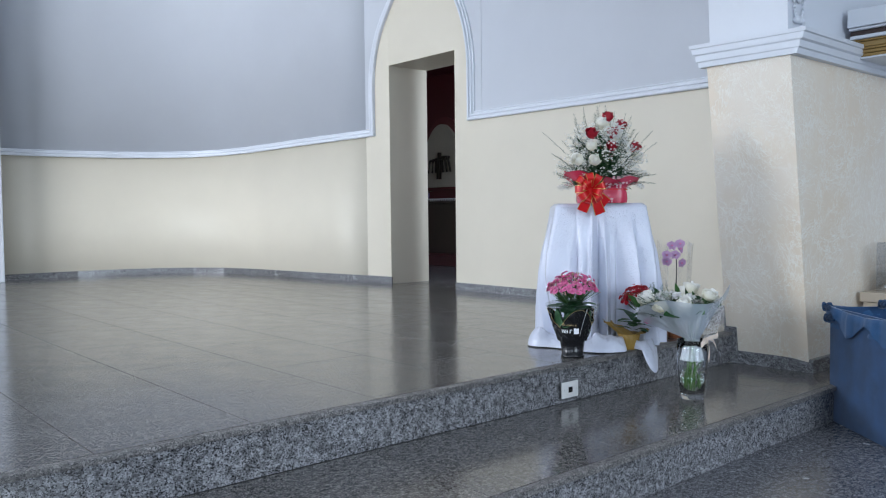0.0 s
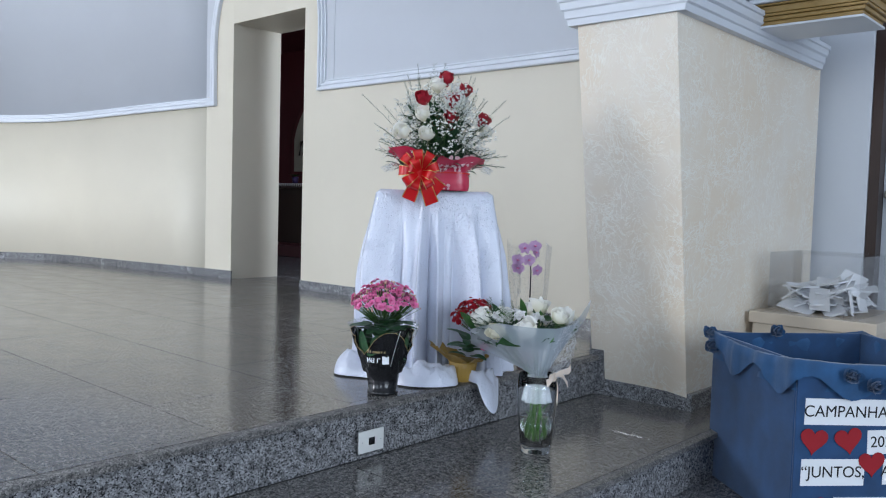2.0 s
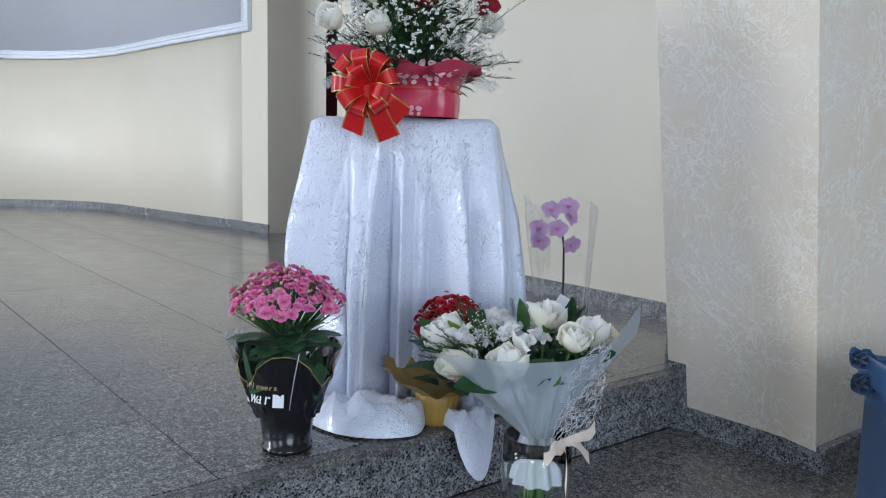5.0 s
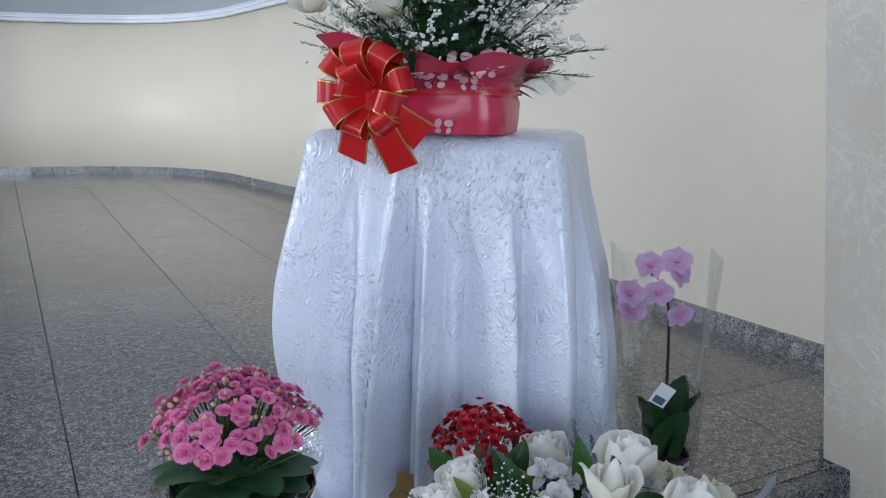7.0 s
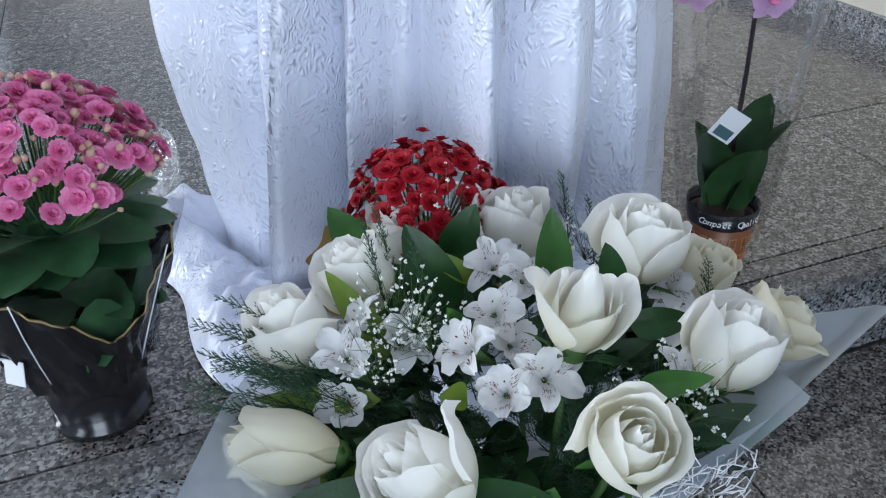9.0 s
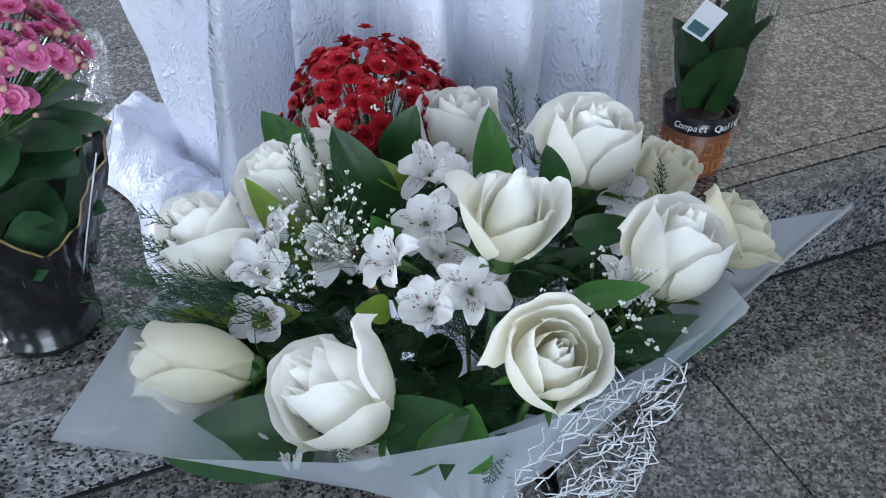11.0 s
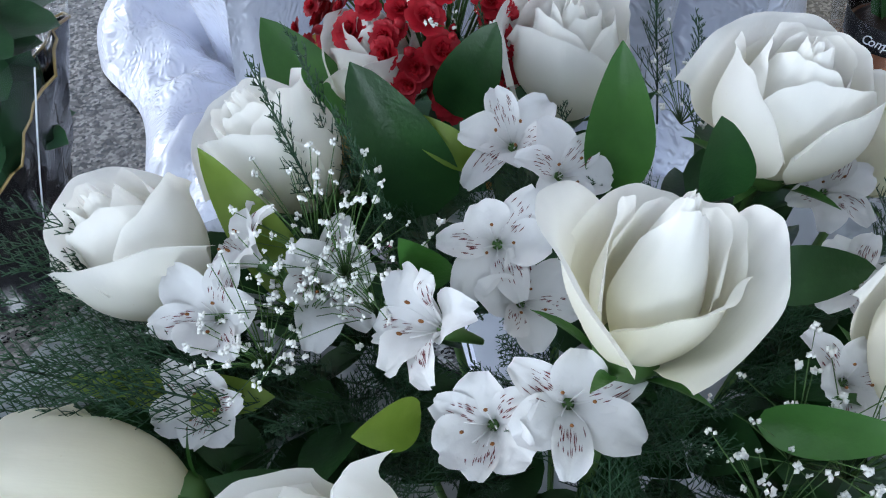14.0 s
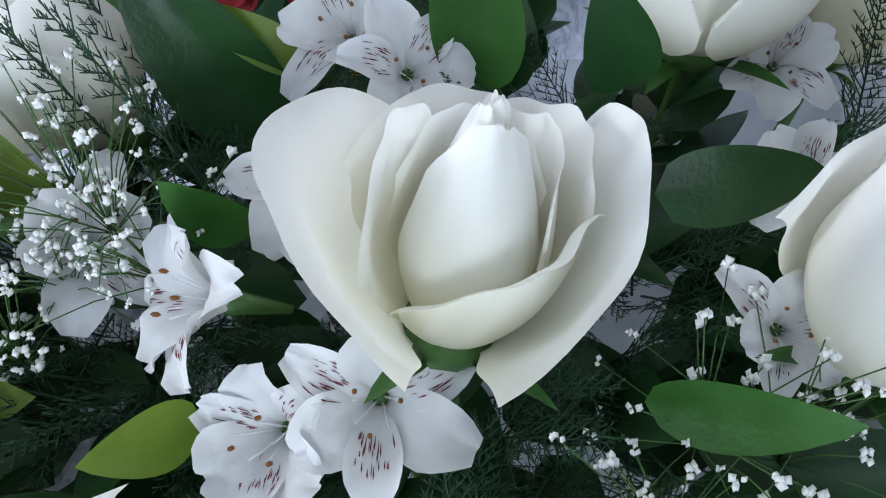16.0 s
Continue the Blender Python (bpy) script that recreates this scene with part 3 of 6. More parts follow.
def rose_frame(axis, spin):
    z = Vector(axis).normalized()
    x = RIGHTV - z * RIGHTV.dot(z)
    if x.length < 0.3:
        x = UPV - z * UPV.dot(z)
    x.normalize()
    return Matrix((x, z.cross(x), z)).transposed().to_4x4() @ Matrix.Rotation(spin, 4, "Z")


def rose(parent, at, axis, R, opening, material, seed, tall=None, label="", spin=0.0, fine=True, shapes=None):
    rng = random.Random(seed)
    tall = tall or 1.75 * R
    bm = bmesh.new()
    lathe(bm, [(0.12 * R, -0.25 * R), (0.30 * R, -0.12 * R), (0.36 * R, 0.05 * R), (0.25 * R, 0.3 * R), (0.08 * R, 0.75 * tall)], 10)
    head = part("rose", bm, STEM if fine else material, parent, label)
    head.matrix_local = Matrix.Translation(Vector(at)) @ rose_frame(axis, spin) @ Matrix.Translation((0, 0, -0.45 * tall))
    cols, rows = (26, 20) if fine else (9, 8)
    for shape in shapes or rose_shapes(opening, rng, fine):
        part("petal", petal_bm(R, tall, shape, rng, cols, rows), material, head)
    if fine:
        for k in range(5):
            bm = bmesh.new()
            leaf_bm(bm, 0.75 * R, 0.09 * R, 0.3, 0.3, 6, 4)
            s = part("sepal", bm, LEAF_MID, head)
            a = k * 1.2566 + seed
            s.matrix_local = Matrix.Rotation(a, 4, "Z") @ Matrix.Translation((0.28 * R, 0, -0.1 * R)) @ Matrix.Rotation(radians(-35), 4, "Y")
    return head


def leaf_bm(bm, length, width, droop=0.4, fold=0.25, rows=10, cols=6, slot=0, round_=0.0, twist=0.0, scallop=0.0):
    """A leaf along +x from the origin, folded on its midrib and bent down."""
    pts = []
    for i in range(rows + 1):
        t = i / rows
        w = width * (math.sin(math.pi * min(1.0, t ** (0.75 - 0.2 * round_) * (1 - 0.0 * round_))) ** (0.8 - 0.35 * round_) + 0.015)
        if scallop:
            w *= 1 + scallop * math.sin(t * 26)
        row = []
        for j in range(cols + 1):
            a = -1 + 2 * j / cols
            x = length * t
            y = w * a
            z = -droop * length * t * t + fold * abs(y)
            c, s = math.cos(twist * t), math.sin(twist * t)
            row.append((x, y * c - (z * s if twist else 0), z * c + y * s if twist else z))
        pts.append(row)
    grid(bm, pts, False, slot)
    return bm


def place_leaf(parent, base, direction, length, width, material, droop=0.3, fold=0.25, up=(0, 0, 1), name="leaf", **more):
    bm = bmesh.new()
    leaf_bm(bm, length, width, droop, fold, **more)
    ob = part(name, bm, material, parent)
    x = Vector(direction).normalized()
    y = Vector(up).cross(x).normalized()
    z = x.cross(y)
    m = Matrix((x, y, z)).transposed().to_4x4()
    ob.matrix_local = Matrix.Translation(Vector(base)) @ m
    return ob


def lily_bm(R, rng):
    """Trumpet flower of six petals, the inner ones streaked."""
    out = []
    for k in range(6):
        inner = k % 2 == 0
        bm = bmesh.new()
        L = R * (1.05 if inner else 1.0) * rng.uniform(0.92, 1.08)
        wid = R * (0.27 if inner else 0.36)
        bend = rng.uniform(0.40, 1.0)

        def at(a, t, lift=0.0):
            w = wid * (0.15 + 0.85 * math.sin(math.pi * min(1, 0.92 * t ** 1.35 + 0.02)) ** 0.8)
            x = 0.05 * R + L * (0.25 * t + 0.75 * t ** 1.7 * bend)
            z = L * (0.95 * t - 0.62 * t ** 3 * bend)
            y = a * w
            z += 0.35 * w * a * a + 0.05 * R * math.sin(9 * t + a * 5 + k) * t + 0.05 * R * math.sin(13 * t + 2 * k) * abs(a) ** 2 * t
            return (x - lift * 0.6, y, z + lift)

        rows = [[at(-1 + 2 * j / 6, i / 9) for j in range(7)] for i in range(10)]
        grid(bm, rows)
        if inner:
            for q in range(24):
                a = rng.uniform(-0.72, 0.72)
                t0 = rng.uniform(0.34, 0.70)
                ln = rng.uniform(0.07, 0.16)
                w = rng.uniform(0.018, 0.034)
                v = [bm.verts.new(at(a + d * w, t0 + e * ln, 0.012 * R)) for d, e in ((-0.3, 0), (0.3, 0), (1, 0.6), (0.2, 1), (-1, 0.6))]
                bm.faces.new(v).material_index = 1
        bmesh.ops.rotate(bm, verts=bm.verts[:], cent=(0, 0, 0), matrix=Matrix.Rotation(k * math.pi / 3 + rng.uniform(-0.1, 0.1), 3, "Z"))
        out.append(bm)
    return out


def lily(parent, at, axis, R, seed, spin=0.0):
    rng = random.Random(seed)
    bm = bmesh.new()
    lathe(bm, [(0.05 * R, -0.7 * R), (0.10 * R, -0.3 * R), (0.14 * R, 0.0), (0.05 * R, 0.12 * R)], 8)
    head = part("alstroemeria", bm, STEM, parent)
    head.matrix_local = Matrix.Translation(Vector(at)) @ frame_to(axis, spin) @ Matrix.Translation((0, 0, -0.35 * R))
    for bm in lily_bm(R, rng):
        part("petal", bm, [LILY_WHITE, STREAK], head)
    bm = bmesh.new()
    for k in range(5):
        a = k * 1.25 + rng.uniform(-0.3, 0.3)
        tip = Vector((0.22 * R * math.cos(a), 0.22 * R * math.sin(a), 0.62 * R * rng.uniform(0.85, 1.1)))
        tube(bm, [(0, 0, 0), tip * 0.6, tip], 0.012 * R, 0.010 * R, 4)
    part("filament", bm, LILY_WHITE, head)
    bm = bmesh.new()
    for k in range(3):
        a = k * 2.1 + seed
        m = Matrix.Translation((0.24 * R * math.cos(a), 0.24 * R * math.sin(a), 0.66 * R)) @ Matrix.Diagonal((1, 1, 2, 1))
        bmesh.ops.create_icosphere(bm, subdivisions=1, radius=0.028 * R, matrix=m)
    part("anther", bm, STAMEN, head)
    return head


def gyp_bm(centres, count, spread, r, root, rng, stems=True):
    """Baby's breath: little ragged white blooms on hair-thin stems."""
    bm = bmesh.new()
    for k in range(count):
        c = Vector(centres[k % len(centres)])
        p = c + Vector((rng.gauss(0, 1), rng.gauss(0, 1), rng.gauss(0, 0.8))) * spread
        rr = r * rng.uniform(0.55, 1.15)
        for q in range(5):
            d = Vector((rng.uniform(-1, 1), rng.uniform(-1, 1), rng.uniform(-0.4, 1))) * rr * 0.6
            s = rr * rng.uniform(0.4, 0.65)
            x = Vector((rng.uniform(-1, 1), rng.uniform(-1, 1), rng.uniform(-1, 1))).normalized()
            y = x.orthogonal().normalized()
            z = x.cross(y)
            o6 = [bm.verts.new(p + d + e * s * g) for e, g in ((x, 1), (x, -0.7), (y, 1), (y, -1), (z, 0.7), (z, -0.8))]
            for i0, i1, i2 in ((0, 2, 4), (2, 1, 4), (1, 3, 4), (3, 0, 4), (2, 0, 5), (1, 2, 5), (3, 1, 5), (0, 3, 5)):
                bm.faces.new((o6[i0], o6[i1], o6[i2]))
        if stems:
            mid = (p + c) / 2 + Vector((0, 0, -spread * 0.6))
            tube(bm, [p, mid, Vector(c) + Vector((0, 0, -spread * 1.6))], r * 0.09, r * 0.12, 3, 1)
    return bm


def fern_bm(bm, root, tip, width, rng, pairs=26, r=0.0004, sub=True, drop=0.15):
    """A feathery spray: a curved stem with needles that branch once."""
    root, tip = Vector(root), Vector(tip)
    d = tip - root
    L = d.length
    side = d.cross(Vector((0, 0, 1)))
    side = side.normalized() if side.length > 1e-6 else Vector((1, 0, 0))
    up = side.cross(d).normalized()

    def on(t):
        return root + d * t + Vector((0, 0, -drop * L * (t * t - t)))

    tube(bm, [on(i / 6) for i in range(7)], r * 2.2, r * 0.8, 3)
    for k in range(pairs):
        t = 0.18 + 0.82 * k / pairs
        w = width * (1 - t * 0.75) * rng.uniform(0.7, 1.15)
        for sgn in (-1, 1):
            e = on(t) + side * sgn * w * 0.72 + d.normalized() * w * 0.75 + up * rng.uniform(-0.35, 0.35) * w
            tube(bm, [on(t), e], r, r * 0.6, 3)
            if sub:
                for q in (rng.uniform(0.2, 0.4), rng.uniform(0.45, 0.6), rng.uniform(0.65, 0.85)):
                    m = on(t).lerp(e, q)
                    for s2 in (-1, 1):
                        tube(bm, [m, m + d.normalized() * w * rng.uniform(0.16, 0.34) + side * s2 * w * rng.uniform(0.04, 0.16) + up * rng.uniform(-0.16, 0.16) * w], r * 0.8, r * 0.5, 3)
    return bm


def rosette_bm(R, layers, rng, slot=0):
    """A small double bloom of pointed petals."""
    bm = bmesh.new()
    for q in range(layers):
        n = 8 - q
        for k in range(n):
            a = 2 * math.pi * (k + 0.5 * q) / n + rng.uniform(-0.1, 0.1)
            tilt = radians(20 + 25 * q)
            L = R * (1 - 0.2 * q)
            pts = []
            for i in range(4):
                t = i / 3
                w = R * 0.46 * math.sin(math.pi * (0.14 + 0.70 * t)) * (1 - 0.1 * q)
                x = L * t * math.cos(tilt)
                z = L * t * math.sin(tilt) - 0.12 * R * t * t + 0.03 * R * q
                row = []
                for y in (-w, 0, w):
                    zz = z + 0.25 * abs(y)
                    row.append((x * math.cos(a) - y * math.sin(a), x * math.sin(a) + y * math.cos(a), zz))
                pts.append(row)
            grid(bm, pts, False, slot)
    return bm


# ---- satin-covered stand ----
STAND_AT = (3.768, 2.886)
STAND_TURN = -44.0
SW, SD, SH = 0.476, 0.36, 0.762


def draped_stand():
    st = thing("display_stand", (*STAND_AT, H), STAND_TURN, "plain wooden display stand hidden under a white satin cloth", "stand")
    part("tabletop", boxed((-SW / 2 + 0.012, -SD / 2 + 0.012, SH - 0.04), (SW / 2 - 0.012, SD / 2 - 0.012, SH - 0.006), 0.004), DARKWOOD, st, smooth=False)
    for sx in (-1, 1):
        for sy in (-1, 1):
            part("leg", boxed((sx * 0.19 - 0.02, sy * 0.13 - 0.02, 0), (sx * 0.19 + 0.02, sy * 0.13 + 0.02, SH - 0.04), 0.003), DARKWOOD, st, smooth=False)
    cl = thing("satin_cloth", (*STAND_AT, H), STAND_TURN, "crushed white satin cloth draped over a stand, pooling below", "tablecloth")
    n = 420

    def square(a, hx, hy, p):
        c, s = math.cos(a), math.sin(a)
        k = (abs(c) ** p + abs(s) ** p) ** (-1 / p)
        return Vector((hx * c * k, hy * s * k))

    def folds(a):
        """Depth of the folds round the stand; -pi/2 is the front."""
        f = 0.0
        for at, w, amp in ((-2.42, 0.22, 0.45), (-2.06, 0.05, -0.6), (-1.93, 0.08, 0.25), (-1.76, 0.05, 1.05), (-1.655, 0.04, -0.75), (-1.52, 0.05, 0.6), (-1.40, 0.05, -0.25), (-1.24, 0.12, -0.65), (-1.03, 0.05, 0.75), (-0.945, 0.035, -0.45), (-0.80, 0.13, 0.55), (-0.62, 0.05, -0.4), (-0.45, 0.07, 0.6), (-2.74, 0.07, -0.4), (-2.9, 0.1, 0.5), (-0.2, 0.1, -0.3), (0.1, 0.15, 0.4), (0.5, 0.2, 0.6), (1.1, 0.2, 0.5), (1.7, 0.2, -0.4), (2.3, 0.25, 0.5), (3.0, 0.2, 0.4)):
            d = (a - at + math.pi) % (2 * math.pi) - math.pi
            f += amp * math.exp(-abs(d / (w * 0.8)) ** 1.2)
        return f

    rows = []
    angles = [-math.pi + 2 * math.pi * j / n for j in range(n)]
    # top sheet, then the drop, then the pool on the floor
    for k in (0.02, 0.3, 0.6, 0.85, 0.96):
        rows.append([(*(square(a, SW / 2 * k, SD / 2 * k, 9)), SH + 0.0015 * math.sin(7 * a) * k) for a in angles])
    drops = 40
    pools = 26
    for i in range(1, drops + 1):
        s = i / drops
        row = []
        for a in angles:
            p = 20 - 15.5 * min(1.0, s * 1.3) ** 0.6
            bell = math.sin(min(1.0, s / 0.75) * math.pi / 2)
            tuck = 0.075 * math.exp(-((a + 2.55) / 0.5) ** 2) * max(0.0, (s - 0.5) / 0.5) ** 1.3
            hx = SW / 2 + 0.004 + 0.052 * bell + 0.010 * s - tuck
            hy = SD / 2 + 0.004 + 0.046 * bell + 0.020 * s - 0.5 * tuck
            q = square(a, hx, hy, p)
            d = q.normalized()
            fo = folds(a + 0.05 * math.sin(2.5 * s) * (a + 1.57)) * (0.006 + 0.098 * s ** 0.75) * min(1, s * 3.0)
            fo += 0.010 * noise.noise(Vector((a * 5, 3 * s, 1.7))) * s + 0.004 * noise.noise(Vector((a * 14, 9 * s, 4.2))) * min(1, 3 * s)
            q = q + d * fo
            z = SH * (1 - s) + 0.004 * (1 - s) + 0.012 * s
            row.append((q.x, q.y, z))
        rows.append(row)
    last = rows[-1]
    turn = Matrix.Rotation(radians(STAND_TURN), 2)
    for i in range(1, pools + 1):
        t = i / pools
        row = []
        for j, a in enumerate(angles):
            x, y, z = last[j]
            d = Vector((x, y)).normalized()
            front = math.exp(-((a + 1.62) / 0.5) ** 2)
            tongue = math.exp(-((a + 1.10) / 0.14) ** 2)
            leftp = math.exp(-((a + 2.5) / 0.28) ** 2)
            reach = 0.03 + 0.20 * front + 0.14 * tongue + 0.10 * leftp
            dip = 1 - 0.75 * math.exp(-((a + 1.30) / 0.06) ** 2)
            reach *= dip
            even = square(a, SW / 2 + 0.07, SD / 2 + 0.07, 3.2)
            q = Vector((x, y)).lerp(even, min(1.0, 1.4 * t)) + d * reach * t
            roll = max(0.0, math.sin(math.pi * t ** 1.25)) ** 0.62
            crease = 0.5 + 0.5 * math.sin(23 * a + 4 * noise.noise(Vector((a * 3, t * 2, 0.4))))
            hump = (0.050 + 0.022 * crease) * front * roll + 0.075 * leftp * roll
            hump += 0.010 * math.sin(19 * a + 5 * t) * roll * (front + tongue)
            hump += 0.006 * front * math.sin(9 * t + 3 * a) * roll
            crumple = noise.noise(Vector((q.x * 26, q.y * 26, 3.1))) * 0.022 + noise.noise(Vector((q.x * 60, q.y * 60, 8.1))) * 0.008
            hump += (crumple + 0.008) * (front + leftp + tongue) * roll
            zz = 0.006 + max(0.0, hump)
            wy = (turn @ q).y + STAND_AT[1]
            over = 2.478 - wy
            if over > 0:
                # past the step's edge the cloth hangs down
                zz = max(-H + 0.05, zz - over * 1.1 - 0.002)
                q = q + (turn.transposed() @ Vector((0, over * 0.45)))
            row.append((q.x, q.y, zz))
        rows.append(row)
    bm = bmesh.new()
    vs = grid(bm, rows, True)
    bm.faces.new(vs[0][::-1])
    bmesh.ops.recalc_face_normals(bm, faces=bm.faces[:])
    part("cloth", bm, SATIN, cl)


draped_stand()


# ---- arrangement of red and white roses ----
def basket():
    b = thing("flower_arrangement", (3.70, 2.80, 0.950), STAND_TURN, "red and white rose arrangement in a red wrapped basket on satin", "flower arrangement")
    red_wrap = mat("red_printed_film", (0.58, 0.035, 0.085), 0.25)
    vv = coords(red_wrap)
    bump(red_wrap, noisy(red_wrap, vv, 35, 3), 0.25, 0.004)
    red_band = mat("red_satin_ribbon", (0.62, 0.014, 0.016), 0.25)
    gold_edge = mat("gold_thread", (0.62, 0.36, 0.10), 0.35, 0.6)
    pale = mat("pale_pink_print", (0.72, 0.42, 0.47), 0.4)

    def ring(k, z, amp, n=64):
        row = []
        for j in range(n):
            a = 2 * math.pi * j / n
            c, s = math.cos(a), math.sin(a)
            q = (abs(c) ** 5 + abs(s) ** 5) ** -0.2
            r = k * q * (1 + amp * math.sin(8 * a + z * 40))
            row.append((r * c, r * s * 0.82, z + amp * 0.1 * math.sin(5 * a + 1)))
        return row

    bm = bmesh.new()
    rows = [ring(0.128, 0.0, 0), ring(0.132, 0.02, 0.01), ring(0.132, 0.055, 0.015), ring(0.124, 0.072, 0.03), ring(0.128, 0.082, 0.03), ring(0.140, 0.11, 0.03)]
    grid(bm, rows, True)
    part("wrapping", bm, red_wrap, b, "glossy red printed wrapping")
    part("lining", lathe(bmesh.new(), [(0.08, 0.004), (0.088, 0.09)], 24), DARKWOOD, b)
    # turned-out collar with raised corners
    bm = bmesh.new()
    rows = []
    n = 96
    for i in range(5):
        t = i / 4
        row = []
        for j in range(n):
            a = 2 * math.pi * j / n
            c, s = math.cos(a), math.sin(a)
            q = (abs(c) ** 6 + abs(s) ** 6) ** (-1 / 6)
            flare = 0.140 + 0.052 * t * (0.75 + 0.55 * max(0, math.cos(a - 3.5)) + 0.25 * max(0, math.cos(a + 0.3)))
            z = 0.098 + 0.052 * t * (0.55 + 0.75 * max(0, math.cos(a - 3.5)) - 0.15 * math.cos(4 * a)) + 0.006 * math.sin(11 * a) * t
            row.append((flare * q * c, flare * q * s * 0.85, z))
        rows.append(row)
    grid(bm, rows, True)
    collar = part("collar", bm, red_wrap, b, "folded-out red wrapping collar")
    # printed butterflies, each two pairs of small wings lying on the front
    bm = bmesh.new()
    rng = random.Random(3)
    for k in range(11):
        x = -0.03 + 0.015 * k
        z = rng.choice((rng.uniform(0.01, 0.05), rng.uniform(0.085, 0.13)))
        yb = -0.112 - (0.004 if z < 0.08 else 0.30 * (z - 0.08) + 0.006)
        s = rng.uniform(0.010, 0.016)
        tilt = rng.uniform(-0.6, 0.6)
        for sg in (-1, 1):
            for up, ln in ((0.6, 1.0), (-0.5, 0.7)):
                c = Vector((x + sg * s * 0.8, yb, z + up * s))
                vs = []
                for q in range(8):
                    a = q * math.pi / 4
                    d = Vector((math.cos(a) * s * 0.75 * ln, 0, math.sin(a) * s * 0.55 * ln))
                    d.rotate(Euler((0, tilt + sg * up, 0)))
                    vs.append(bm.verts.new(c + d))
                bm.faces.new(vs)
    tagged(part("print", bm, pale, b, "pale butterfly print", smooth=False), kind="stuff")
    # clear film frill
    bm = bmesh.new()
    rows = []
    for i in range(4):
        t = i / 3
        rows.append([((0.145 + 0.065 * t) * (1 + 0.06 * math.sin(9 * a)) * math.cos(a) * 1.1, (0.145 + 0.065 * t) * math.sin(a) * 0.95, 0.10 + 0.03 * t - 0.05 * t * t + 0.012 * math.sin(13 * a) * t) for a in (2 * math.pi * j / 80 for j in range(80))])
    grid(bm, rows, True)
    part("clear_frill", bm, FILM, b)
    # bow
    bow = part("bow", lathe(bmesh.new(), [(0.008, -0.008), (0.014, 0.0), (0.008, 0.008)], 10), red_band, b, "red satin bow with gold edges")
    bow.matrix_local = pose(-0.078, -0.158, 0.068, 90, 0, 0) @ Matrix.Scale(1.6, 4)
    for k, (a, L) in enumerate([(20, 0.05), (62, 0.06), (100, 0.065), (140, 0.062), (178, 0.06), (215, 0.058), (250, 0.05), (305, 0.05), (340, 0.045), (80, 0.045), (160, 0.042), (120, 0.05)]):
        bm = bmesh.new()
        rows = []
        m = 14
        for i in range(m + 1):
            t = i / m
            x = L * math.sin(math.pi * t) ** 0.75
            z = 0.022 * math.sin(2 * math.pi * t) + 0.018 * math.sin(math.pi * t)
            rows.append([(x, y * (0.45 + 0.55 * math.sin(math.pi * t)), z) for y in (-0.013, -0.0113, 0.0113, 0.013)])
        vs = grid(bm, rows)
        for f in bm.faces:
            ym = abs(sum(v.co.y for v in f.verts)) / 4
            f.material_index = 1 if ym > 0.004 else 0
        loop = part("loop", bm, [red_band, gold_edge], bow)
        loop.matrix_local = Matrix.Rotation(radians(a), 4, "Z") @ Matrix.Rotation(radians(-8 - 8 * (k % 3)), 4, "Y")
    for a, L in ((-68, 0.085), (-112, 0.075), (-40, 0.07)):
        bm = bmesh.new()
        rows = [[(L * t, y * (1 + 0.4 * t), 0.012 * math.sin(4 * t) + 0.010) for y in (-0.013, -0.0113, 0.0113, 0.013)] for t in (i / 8 for i in range(9))]
        grid(bm, rows)
        for f in bm.faces:
            f.material_index = 1 if abs(sum(v.co.y for v in f.verts)) / 4 > 0.006 else 0
        tail = part("tail", bm, [red_band, gold_edge], bow)
        tail.matrix_local = Matrix.Rotation(radians(a), 4, "Z")
    bm = bmesh.new()
    grid(bm, [ring(0.1345, 0.068, 0.01), ring(0.1345, 0.073, 0.01)], True)
    part("band", bm, red_band, b)

    inv = b.matrix_world.inverted()

    def loc(u, v, z):
        return inv @ Vector((u, v, z))

    spots = [("w", 3.60, 1.372, 1), ("r", 3.519, 1.311, 0), ("w", 3.516, 1.248, 1), ("w", 3.409, 1.168, 1), ("w", 3.545, 1.172, 1), ("r", 3.654, 1.405, 0), ("r", 3.767, 1.370, 0), ("r", 3.699, 1.325, 0), ("w", 3.743, 1.313, 1), ("r", 3.696, 1.252, 0), ("r", 3.893, 1.259, 1), ("w", 3.912, 1.211, 1)]
    for k, (col, u, z, near) in enumerate(spots):
        p = loc(u, 2.72, z)
        out = Vector((p.x * 1.2, p.y - 0.05, 0.22 + (z - 1.2)))
        rose(b, p, out, 0.034 if col == "w" else 0.033, 0.22, ROSE_WHITE if col == "w" else ROSE_RED, 40 + k, tall=0.060, fine=False, label="white rose" if col == "w" else "red rose")
    for k in range(5):
        p = Vector((rnd.uniform(-0.1, 0.1), rnd.uniform(0.03, 0.11), rnd.uniform(0.2, 0.36)))
        rose(b, p, (p.x, p.y, 0.3), 0.026, 0.25, ROSE_RED if k % 2 else ROSE_WHITE, 70 + k, tall=0.055, fine=False)
    # leaves, sprays and baby's breath fill the mound
    bm = bmesh.new()
    rng = random.Random(5)
    for k in range(150):
        a = rng.uniform(0, 6.283)
        z = rng.uniform(0.06, 0.36)
        r = (0.165 - 0.30 * max(0, z - 0.12)) * rng.uniform(0.25, 0.8)
        tube(bm, [(r * 0.3 * math.cos(a), r * 0.3 * math.sin(a), 0.04), (r * math.cos(a), r * math.sin(a), z)], 0.0016, 0.001, 4)
    tagged(part("stem", bm, STEM, b), kind="stuff")
    bm = bmesh.new()
